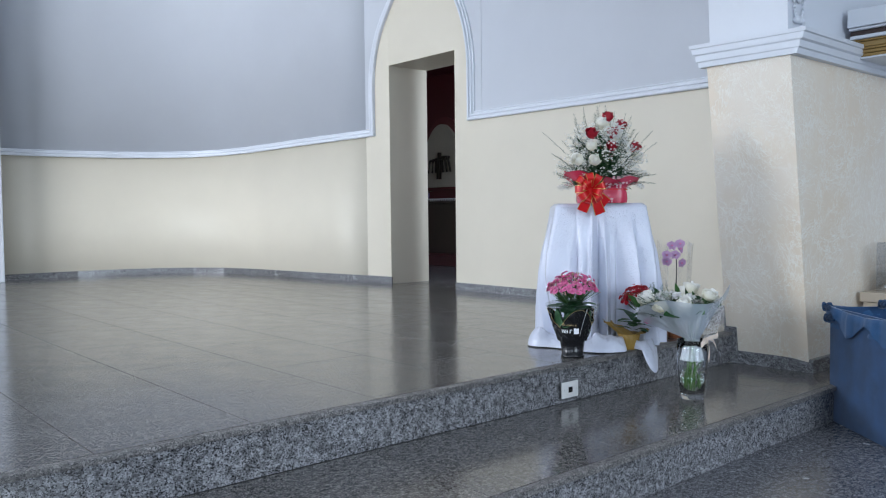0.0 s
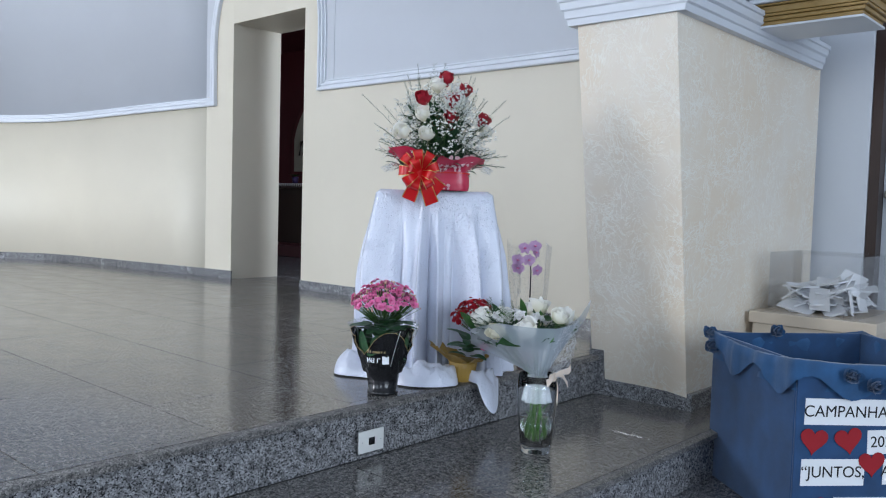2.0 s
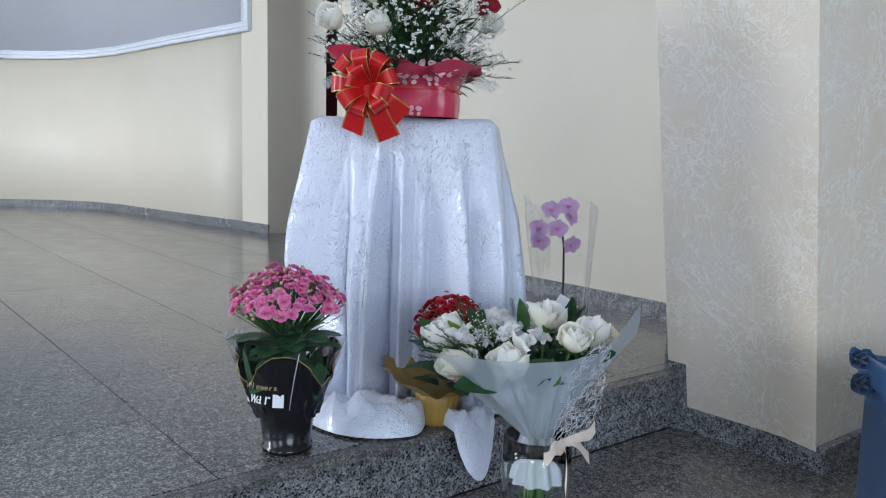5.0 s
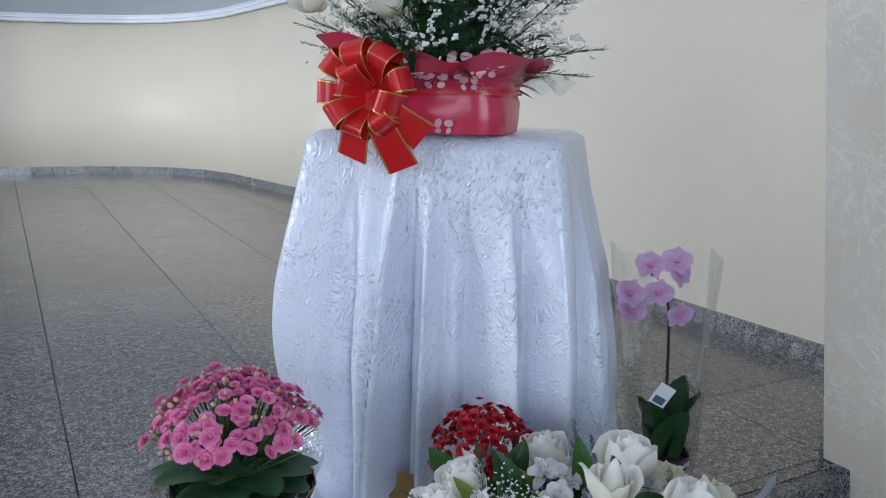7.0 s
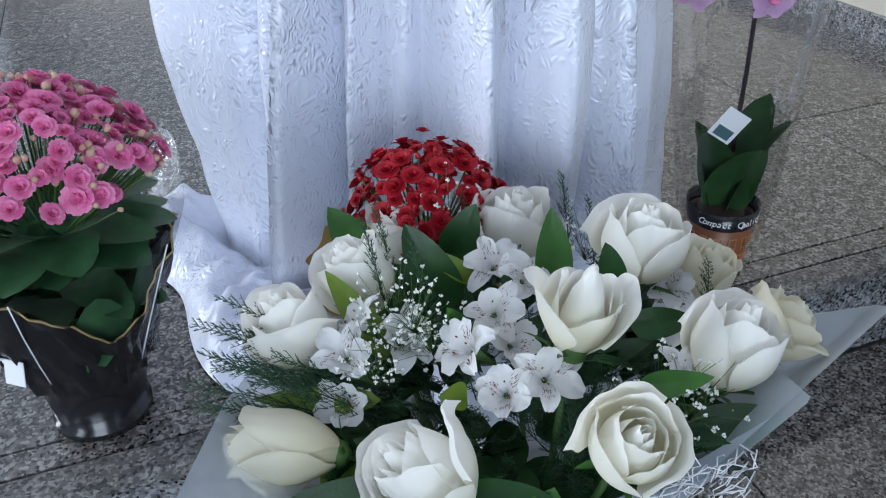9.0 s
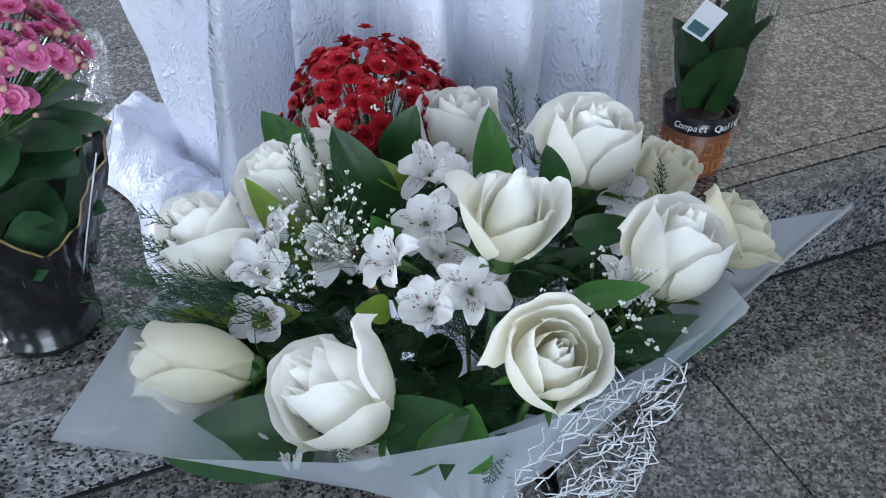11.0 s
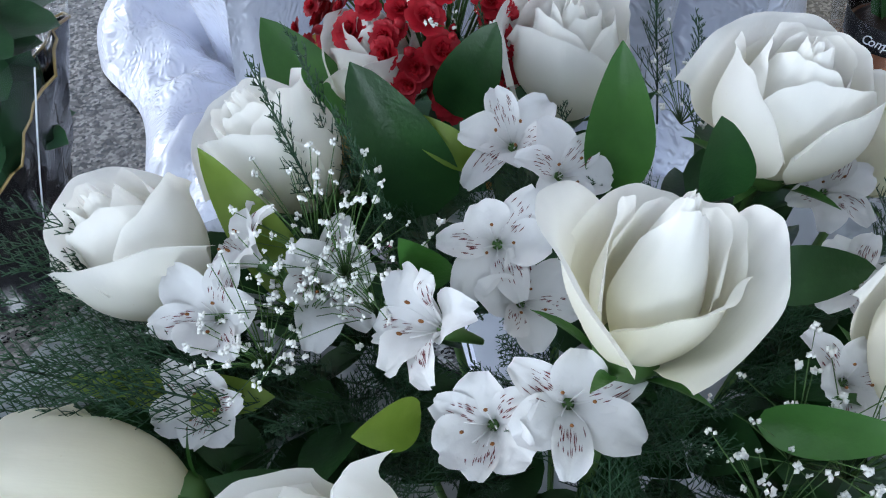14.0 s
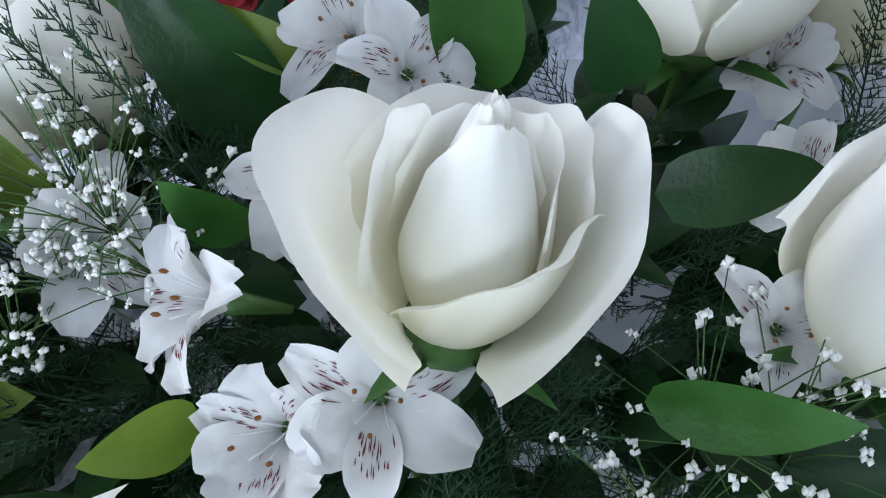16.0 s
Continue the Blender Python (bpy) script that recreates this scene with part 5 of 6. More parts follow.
def bouquet():
    b = thing("rose_bouquet", (3.585, 2.2, 0.0), 0, "white rose and alstroemeria bouquet in frosted film wrap", "bouquet")
    off = Vector((3.585, 2.2, 0.0))

    def P(x, y, z):
        return Vector((x, y, z)) - off

    N, U, L = NEAR, UPV, LEFT
    # place, axis, radius, opening, petal tint, seed, height ratio, spin
    roses = [
        (P(3.681, 2.415, 0.460), U * 1.0 - N * 0.05, 0.042, 0.15, ROSE_WHITE, 101, 1.85, 0.3),
        (P(3.750, 2.302, 0.488), U * 1.0 - L * 0.08, 0.045, 0.20, ROSE_WHITE, 102, 1.75, 1.4),
        (P(3.737, 2.160, 0.482), U * 0.95 - L * 0.25 - N * 0.1, 0.039, 0.15, ROSE_WHITE, 103, 1.95, 2.2),
        (P(3.812, 2.190, 0.458), U * 0.7 - L * 0.6, 0.034, 0.9, ROSE_CREAM, 104, 1.7, 0.1),
        (P(3.852, 2.326, 0.416), U * 0.85 - L * 0.3, 0.032, 0.15, ROSE_CREAM, 105, 2.0, 2.9),
        (P(3.610, 2.192, 0.526) - L * 0.008, U * 1.0 - N * 0.32 - L * 0.20, 0.0368, 0.6, ROSE_WHITE, 106, 1.66, 0.0),
        (P(3.600, 2.090, 0.500), U * 0.60 + N * 0.75 - L * 0.1, 0.0355, 0.30, ROSE_WHITE, 107, 1.5, 0.7),
        (P(3.484, 2.150, 0.456), U * 0.70 + L * 0.60 + N * 0.05, 0.042, 0.1, ROSE_WHITE, 108, 1.9, 3.3),
        (P(3.404, 2.216, 0.452), L * 1.0 + U * 0.22 + N * 0.10, 0.031, 0.05, ROSE_CREAM, 109, 2.7, 1.0),
        (P(3.434, 2.315, 0.476), U * 0.9 + L * 0.35, 0.036, 0.25, ROSE_WHITE, 110, 2.1, 5.0),
        (P(3.504, 2.362, 0.478), U * 0.85 + L * 0.4 - N * 0.1, 0.037, 0.15, ROSE_WHITE, 111, 2.0, 4.1),
        (P(3.573, 2.460, 0.452), U + L * 0.1, 0.035, 0.2, ROSE_WHITE, 112, 1.9, 2.4),
    ]
    OPEN_ROSE = [
        (20, 1.5, 1.5, 0.13, (1.08, 1.12, 1.08), (0, 0, 0), 0.75, 0.0), (160, 1.5, 1.5, 0.19, (1.08, 1.12, 1.07), (0, 0, 0), 0.72, 0.0),
        (290, 1.5, 1.5, 0.25, (1.07, 1.10, 1.08), (0, 0, 0), 0.70, 0.02), (60, 1.5, 1.5, 0.31, (1.06, 1.11, 1.06), (0, 0, 0), 0.66, 0.02),
        (215, 1.5, 1.5, 0.37, (1.04, 1.09, 1.06), (0, 0, 0), 0.64, 0.02), (-75, 1.7, 1.7, 0.45, (1.00, 1.05, 1.02), (0, 0, 0), 0.62, 0.03),
        (95, 1.3, 1.3, 0.50, (0.90, 1.0, 0.90), (0, 0.02, 0), 0.42, 0.05), (20, 1.0, 1.1, 0.56, (0.85, 1.0, 0.95), (0, 0.05, 0.05), 0.36, 0.07),
        (172, 0.95, 0.95, 0.58, (0.95, 0.97, 0.70), (0.02, 0.10, 0.24), 0.32, 0.10), (45, 0.9, 0.9, 0.72, (0.92, 0.97, 0.90), (0.05, 0.12, 0.05), 0.25, 0.06),
        (-62, 1.2, 1.05, 0.62, (0.46, 0.68, 0.92), (0.00, 0.02, 0.06), 0.22, 0.12), (100, 1.1, 1.1, 0.70, (0.85, 0.92, 0.85), (0.10, 0.15, 0.10), 0.20, 0.08),
        (188, 1.2, 1.20, 0.76, (0.84, 0.88, 0.52), (0.22, 0.60, 0.32), 0.10, 0.10), (-6, 1.25, 0.9, 0.80, (0.44, 0.95, 1.08), (0.46, 0.24, 0.08), 0.08, 0.06)]
    CURL_ROSE = rose_shapes(0.05, random.Random(5))[:-3] + [(-100, 1.3, 1.2, 0.86, (0.62, 0.66, 0.60), (0.05, 0.02, 0.05), 0.10, 0.08), (150, 1.2, 1.2, 0.88, (0.85, 0.92, 0.80), (0.05, 0.05, 0.05), 0.2, 0.08), (10, 0.8, 0.6, 0.90, (0.80, 0.96, 0.85), (0.08, 0.12, 0.08), 0.05, 0.22)]
    SPECIAL = {106: OPEN_ROSE, 108: CURL_ROSE}
    names = ["white rose head", "white rose head", "white rose head with a brown blemish", "loose cream rose head", "cream rose head", "wide open white rose", "white rose showing its spiral heart", "white rose with a curled petal", "cream rose lying sideways", "white rose head", "white rose head", "white rose head"]
    for (p, ax, R, op, m, seed, tall, spin), lab in zip(roses, names):
        rose(b, p, ax, R, op, m, seed, tall=tall * R, label=lab, spin=0.0 if seed in SPECIAL else spin, shapes=SPECIAL.get(seed))
    # stems down into the vase
    bm = bmesh.new()
    base = P(VASE[0], VASE[1], 0.05)
    rng = random.Random(9)
    for p, ax, R, *_ in roses:
        a = p - ax.normalized() * R * 0.9
        mid = P(VASE[0] + rng.uniform(-0.02, 0.02), VASE[1] + rng.uniform(-0.02, 0.02), 0.27)
        foot = P(VASE[0] + rng.uniform(-0.03, 0.03), VASE[1] + rng.uniform(-0.03, 0.03), 0.035)
        tube(bm, [a, (a + mid) / 2 - Vector((0, 0, 0.02)), mid, foot], 0.003, 0.003, 6)
    part("stem", bm, STEM, b)
    for k in range(16):
        a = k * 0.8
        place_leaf(b, P(VASE[0] + 0.02 * math.cos(a), VASE[1] + 0.02 * math.sin(a), 0.05 + 0.006 * k), (math.cos(a) * 0.5, math.sin(a) * 0.5, 1.0), 0.045, 0.005, LEAF_MID, 0.2, 0.2, rows=5, cols=2)
    lilies = [
        (P(3.614, 2.325, 0.488), U * 0.6 + N * 0.7 + L * 0.1, 0.030), (P(3.630, 2.295, 0.488), U * 0.35 + N * 0.8 - L * 0.35, 0.028),
        (P(3.586, 2.262, 0.488), U * 0.3 + N * 0.95, 0.029), (P(3.592, 2.240, 0.470), U * 0.2 + N * 0.8 - L * 0.3, 0.026),
        (P(3.545, 2.225, 0.492), U * 0.5 + L * 0.75 + N * 0.4, 0.030),
        (P(3.586, 2.176, 0.490), U * 0.35 + N * 0.9 - L * 0.1, 0.028), (P(3.556, 2.182, 0.480), U * 0.3 + N * 0.8 + L * 0.3, 0.029),
        (P(3.462, 2.264, 0.480), U * 0.35 + N * 0.85 + L * 0.1, 0.028), (P(3.480, 2.285, 0.492), U * 0.6 + L * 0.6, 0.026),
        (P(3.452, 2.240, 0.455), U * 0.1 + N * 0.9, 0.026), (P(3.510, 2.270, 0.478), U * 0.5 + N * 0.6 - L * 0.4, 0.030),
        (P(3.774, 2.282, 0.448), U * 0.4 + N * 0.9, 0.027), (P(3.745, 2.222, 0.452), U * 0.6 + N * 0.4 + L * 0.5, 0.026), (P(3.705, 2.170, 0.462), U * 0.5 + N * 0.7, 0.024),
        (P(3.450, 2.165, 0.420), N * 1.0 + U * 0.1, 0.028), (P(3.492, 2.140, 0.418), N * 1.0 - L * 0.3, 0.026),
    ]
    for k, (p, ax, R) in enumerate(lilies):
        lily(b, p, ax, R, 200 + k, spin=0.5 * k)
    # single leaves that stand out
    big = [
        (P(3.575, 2.330, 0.445), P(3.538, 2.345, 0.545) - P(3.575, 2.330, 0.445), 0.090, 0.022, LEAF),
        (P(3.655, 2.290, 0.470), P(3.655, 2.300, 0.555) - P(3.655, 2.290, 0.470), 0.075, 0.016, LEAF_MID),
        (P(3.545, 2.440, 0.420), P(3.505, 2.475, 0.495) - P(3.545, 2.440, 0.420), 0.085, 0.022, LEAF_MID),
        (P(3.505, 2.280, 0.450), P(3.466, 2.325, 0.520) - P(3.505, 2.280, 0.450), 0.090, 0.013, LEAF_LIME),
        (P(3.480, 2.235, 0.455), L * 0.9 + U * 0.05 + N * 0.1, 0.095, 0.010, LEAF_LIME),
        (P(3.538, 2.105, 0.410), N * 0.1 - L * 0.25 + U * 0.9, 0.056, 0.024, LEAF_MID),
        (P(3.535, 2.200, 0.470), N * 0.6 + L * 0.3 + U * 0.0, 0.036, 0.010, LEAF_LIME),
        (P(3.470, 2.160, 0.420), L * 0.85 - U * 0.1 + N * 0.3, 0.105, 0.028, LEAF),
        (P(3.505, 2.135, 0.420), N * 0.4 - L * 0.55 + U * 0.25, 0.070, 0.026, LEAF),
        (P(3.690, 2.140, 0.430), -L * 0.8 + N * 0.2 + U * 0.15, 0.075, 0.017, LEAF),
        (P(3.700, 2.268, 0.475), U * 0.9 + N * 0.2 + L * 0.2, 0.048, 0.013, LEAF),
        (P(3.690, 2.225, 0.470), -L * 0.9 + U * 0.1, 0.055, 0.013, LEAF),
        (P(3.655, 2.160, 0.470), N * 0.5 - L * 0.6 + U * 0.1, 0.055, 0.010, LEAF_MID),
        (P(3.560, 2.260, 0.470), L * 0.3 + U * 0.6 + N * 0.4, 0.040, 0.010, LEAF_MID),
        (P(3.600, 2.330, 0.470), L * 0.6 + U * 0.5, 0.055, 0.009, LEAF_LIME),
        (P(3.445, 2.215, 0.430), N * 0.6 + L * 0.1 - U * 0.3, 0.045, 0.013, LEAF_LIME),
        (P(3.605, 2.400, 0.450), U * 0.8 - L * 0.3, 0.06, 0.018, LEAF),
        (P(3.485, 2.155, 0.425), N * 0.3 + U * 0.2 - L * 0.6, 0.06, 0.018, LEAF),
    ]
    for p, d, ln, w, m in big:
        place_leaf(b, p, d, ln, w, m, 0.18, 0.22, up=NEAR, rows=12, cols=6, round_=0.45 if m is LEAF else 0.1)
    # leaves and needles that fill the depth between the heads
    bm = bmesh.new()
    for k in range(170):
        a = rng.uniform(0, 6.283)
        r = 0.155 * math.sqrt(rng.random())
        p = P(3.60 + 1.05 * r * math.cos(a), 2.255 + 0.85 * r * math.sin(a), max(0.345 + 0.55 * r, 0.445 - 0.25 * r - rng.uniform(0.0, 0.08)))
        v0 = len(bm.verts)
        leaf_bm(bm, rng.uniform(0.04, 0.065), rng.uniform(0.010, 0.018), 0.15, 0.25, 7, 4)
        bm.verts.ensure_lookup_table()
        m = Matrix.Translation(p) @ Matrix.Rotation(a + rng.uniform(-1, 1), 4, "Z") @ Matrix.Rotation(rng.uniform(-0.9, 0.2), 4, "Y") @ Matrix.Rotation(rng.uniform(-0.6, 0.6), 4, "X")
        bmesh.ops.transform(bm, matrix=m, verts=bm.verts[v0:])
    tagged(part("foliage", bm, LEAF, b), kind="stuff")
    bm = bmesh.new()
    for k in range(120):
        a = rng.uniform(0, 6.283)
        r = 0.15 * math.sqrt(rng.random())
        p = P(3.59 + r * math.cos(a), 2.25 + 0.85 * r * math.sin(a), 0.385 + rng.uniform(0, 0.04))
        d = Vector((rng.gauss(0, 0.6), rng.gauss(0, 0.6) - 0.25, 0.6)).normalized()
        fern_bm(bm, p, p + d * rng.uniform(0.06, 0.09), 0.022, rng, 16, 0.00032)
    for k in range(16):
        # sprays that reach out to one side
        root = P(3.47 + rng.uniform(-0.02, 0.03), 2.27 + rng.uniform(-0.04, 0.04), 0.43)
        tip = root + (L * rng.uniform(0.8, 1.15) + U * rng.uniform(0.1, 0.8) + N * rng.uniform(-0.1, 0.5)) * 0.105
        fern_bm(bm, root, tip, 0.030, rng, 18, 0.00038)
    for tip in (P(3.50, 2.33, 0.555), P(3.53, 2.30, 0.545), P(3.52, 2.36, 0.545), P(3.72, 2.40, 0.52), P(3.74, 2.38, 0.50), P(3.63, 2.43, 0.50), P(3.80, 2.27, 0.48)):
        root = tip + Vector((0.02, 0, -0.11))
        fern_bm(bm, root, tip, 0.030, rng, 18, 0.00036)
    tagged(part("fern", bm, FERN, b), kind="stuff")
    cents = [P(3.520, 2.268, 0.506), P(3.510, 2.285, 0.500), P(3.500, 2.262, 0.492), P(3.53, 2.255, 0.49), P(3.48, 2.245, 0.485)]
    tagged(part("baby_breath", gyp_bm(cents, 200, 0.015, 0.0026, None, rng), [GYP, STEM], b), kind="stuff")
    cents = [P(3.668, 2.150, 0.480), P(3.690, 2.140, 0.470), P(3.650, 2.130, 0.470), P(3.71, 2.15, 0.465), P(3.62, 2.44, 0.50), P(3.73, 2.36, 0.47)]
    tagged(part("baby_breath", gyp_bm(cents, 130, 0.017, 0.0027, None, rng), [GYP, STEM], b), kind="stuff")

    # two sheets of frosted film gathered at the vase
    def sheet(rim, foot_z, seed, power):
        bm = bmesh.new()
        rows = []
        n = 96
        m = len(rim)
        pts = []
        for j in range(n + 1):
            f = j / n * (m - 1)
            i = min(int(f), m - 2)
            q = f - i
            pts.append(Vector(rim[i]).lerp(Vector(rim[i + 1]), q))
        rg = random.Random(seed)
        ph = rg.uniform(0, 6)
        for i in range(15):
            t = i / 14
            row = []
            for j, p in enumerate(pts):
                a = math.atan2(p.y - VASE[1], p.x - VASE[0])
                foot = Vector((VASE[0] + 0.030 * math.cos(a), VASE[1] + 0.030 * math.sin(a), foot_z))
                q = foot.lerp(p, t)
                # full towards the rim
                z = foot.z + (p.z - foot.z) * t ** power
                puck = 0.004 * math.sin(9 * a + ph) * math.sin(math.pi * t) + 0.003 * math.sin(23 * a) * (1 - t)
                row.append(Vector((q.x + puck * math.cos(a), q.y + puck * math.sin(a), z)) - off)
            rows.append(row)
        grid(bm, rows)
        return bm

    front = [(3.55, 2.46, 0.36), (3.50, 2.42, 0.40), (3.43, 2.36, 0.440), (3.370, 2.26, 0.470), (3.322, 2.145, 0.497), (3.385, 2.115, 0.485), (3.47, 2.087, 0.472), (3.565, 2.076, 0.464), (3.66, 2.072, 0.468), (3.735, 2.080, 0.500), (3.775, 2.15, 0.46), (3.80, 2.20, 0.43)]
    back = [(3.56, 2.105, 0.430), (3.64, 2.10, 0.440), (3.72, 2.095, 0.475), (3.815, 2.098, 0.548), (3.870, 2.14, 0.497), (3.925, 2.19, 0.450), (3.92, 2.26, 0.39), (3.84, 2.36, 0.36), (3.74, 2.42, 0.35), (3.60, 2.44, 0.35)]
    part("film_wrap", sheet(front, 0.285, 1, 1.0), WRAP, b, "frosted translucent film sheet")
    part("film_wrap", sheet(back, 0.282, 2, 1.05), WRAP, b, "frosted translucent film sheet")
    # gathered tail of film inside the vase
    bm = bmesh.new()
    rows = []
    for i in range(8):
        t = i / 7
        rows.append([P(VASE[0] + (0.030 + 0.022 * t + 0.006 * math.sin(9 * a)) * math.cos(a), VASE[1] + (0.030 + 0.022 * t + 0.006 * math.sin(9 * a)) * math.sin(a), 0.287 - 0.10 * t) for a in (2 * math.pi * j / 60 for j in range(60))])
    grid(bm, rows, True)
    part("film_tail", bm, WRAP_THIN, b)
    # net of white threads, a fan beside the ribbon
    bm = bmesh.new()
    o0 = P(3.560, 2.085, 0.29)
    ex = Vector((0.10, -0.02, 0.0))
    ez = Vector((0.075, -0.012, 0.20))
    for k in range(95):
        s, t = rng.uniform(0.0, 1), rng.uniform(0.0, 1)
        c = o0 + ez * t + ex * (s - 0.3) * (0.35 + 0.55 * math.sin(math.pi * min(1, 0.15 + t * 0.8)))
        r = rng.uniform(0.007, 0.014)
        st = rng.uniform(0, 6)
        pts = [c + (ex.normalized() * math.cos(st + q * 0.75) + ez.normalized() * math.sin(st + q * 0.75)) * r * (1 + 0.2 * math.sin(2 * q)) + Vector((0.004 * math.sin(q), -0.004 + 0.004 * math.sin(3 * q), 0)) for q in range(8)]
        tube(bm, pts, 0.0006, 0.0006, 3)
    part("net", bm, PAPER, b, "white open thread net")
    # ribbon
    bm = bmesh.new()
    for ang, ln, dr in ((-15, 0.085, 0.35), (20, 0.10, -0.35), (205, 0.05, 0.1), (95, 0.04, -0.2), (-80, 0.085, 1.0)):
        rows = []
        for i in range(9):
            t = i / 8
            d = Vector((math.cos(radians(ang)), -0.12, 0)) * ln * t + Vector((0, -0.012 * math.sin(3 * t), -dr * ln * t * t + 0.01 * math.sin(5 * t)))
            rows.append([P(3.555, 2.082, 0.292) + d + Vector((0, 0.002 * q, 0.013 * q * (0.4 + 0.6 * t))) for q in (-1, 0, 1)])
        grid(bm, rows)
    part("ribbon", bm, RIBBON, b, "cream satin ribbon tied round the stems")
    bm = bmesh.new()
    for k in range(6):
        m = Matrix.Translation(P(3.552 + 0.008 * math.cos(k), 2.078, 0.290 + 0.008 * math.sin(k))) @ Matrix.Rotation(k, 4, "X") @ Matrix.Diagonal((1.4, 0.7, 0.8, 1))
        bmesh.ops.create_uvsphere(bm, u_segments=10, v_segments=6, radius=0.010, matrix=m)
    part("knot", bm, RIBBON, b, "cream ribbon knot")


bouquet()


# ---- power socket in the riser ----
def socket():
    s = thing("power_socket", (3.078, 2.5058, 0.066), 0, "white plastic power socket plate on the granite riser", "socket")
    part("plate", boxed((-0.058, -0.008, -0.038), (0.058, 0.0, 0.038), 0.003), PLASTIC_WHITE, s)
    part("outlet", boxed((-0.014, -0.0105, -0.013), (0.014, -0.007, 0.013), 0.002), PLASTIC_BLACK, s, "dark square outlet")
    for x in (-0.043, 0.043):
        bm = bmesh.new()
        bmesh.ops.create_icosphere(bm, subdivisions=1, radius=0.003, matrix=Matrix.Translation((x, -0.008, 0)))
        part("screw", bm, STEEL, s)


socket()


# ---- collection box in blue fabric ----
def text_part(body, size, m, parent, matrix, name="lettering"):
    cu = bpy.data.curves.new(name, "FONT")
    cu.body, cu.size, cu.extrude, cu.align_x, cu.align_y = body, size, 0.0004, "CENTER", "CENTER"
    tmp = bpy.data.objects.new(name, cu)
    me = bpy.data.meshes.new_from_object(tmp)
    me.materials.clear()
    me.materials.append(m)
    ob = new(name, me)
    ob.parent = parent
    ob.matrix_local = matrix
    return ob


def heart_bm(s):
    bm = bmesh.new()
    pts = []
    for k in range(28):
        t = 2 * math.pi * k / 28
        pts.append((s * math.sin(t) ** 3, s * (13 * math.cos(t) - 5 * math.cos(2 * t) - 2 * math.cos(3 * t) - math.cos(4 * t)) / 16))
    a = [bm.verts.new((x, -0.0005, z)) for x, z in pts]
    c = [bm.verts.new((x, -0.0025, z)) for x, z in pts]
    for i in range(28):
        j = (i + 1) % 28
        bm.faces.new((a[i], a[j], c[j], c[i]))
    bm.faces.new(c)
    bmesh.ops.recalc_face_normals(bm, faces=bm.faces[:])
    return bm


BOX_AT = (3.986, 1.388, -H)
BOX_TURN = -40.0
BW, BD, BH = 0.66, 0.62, 0.585


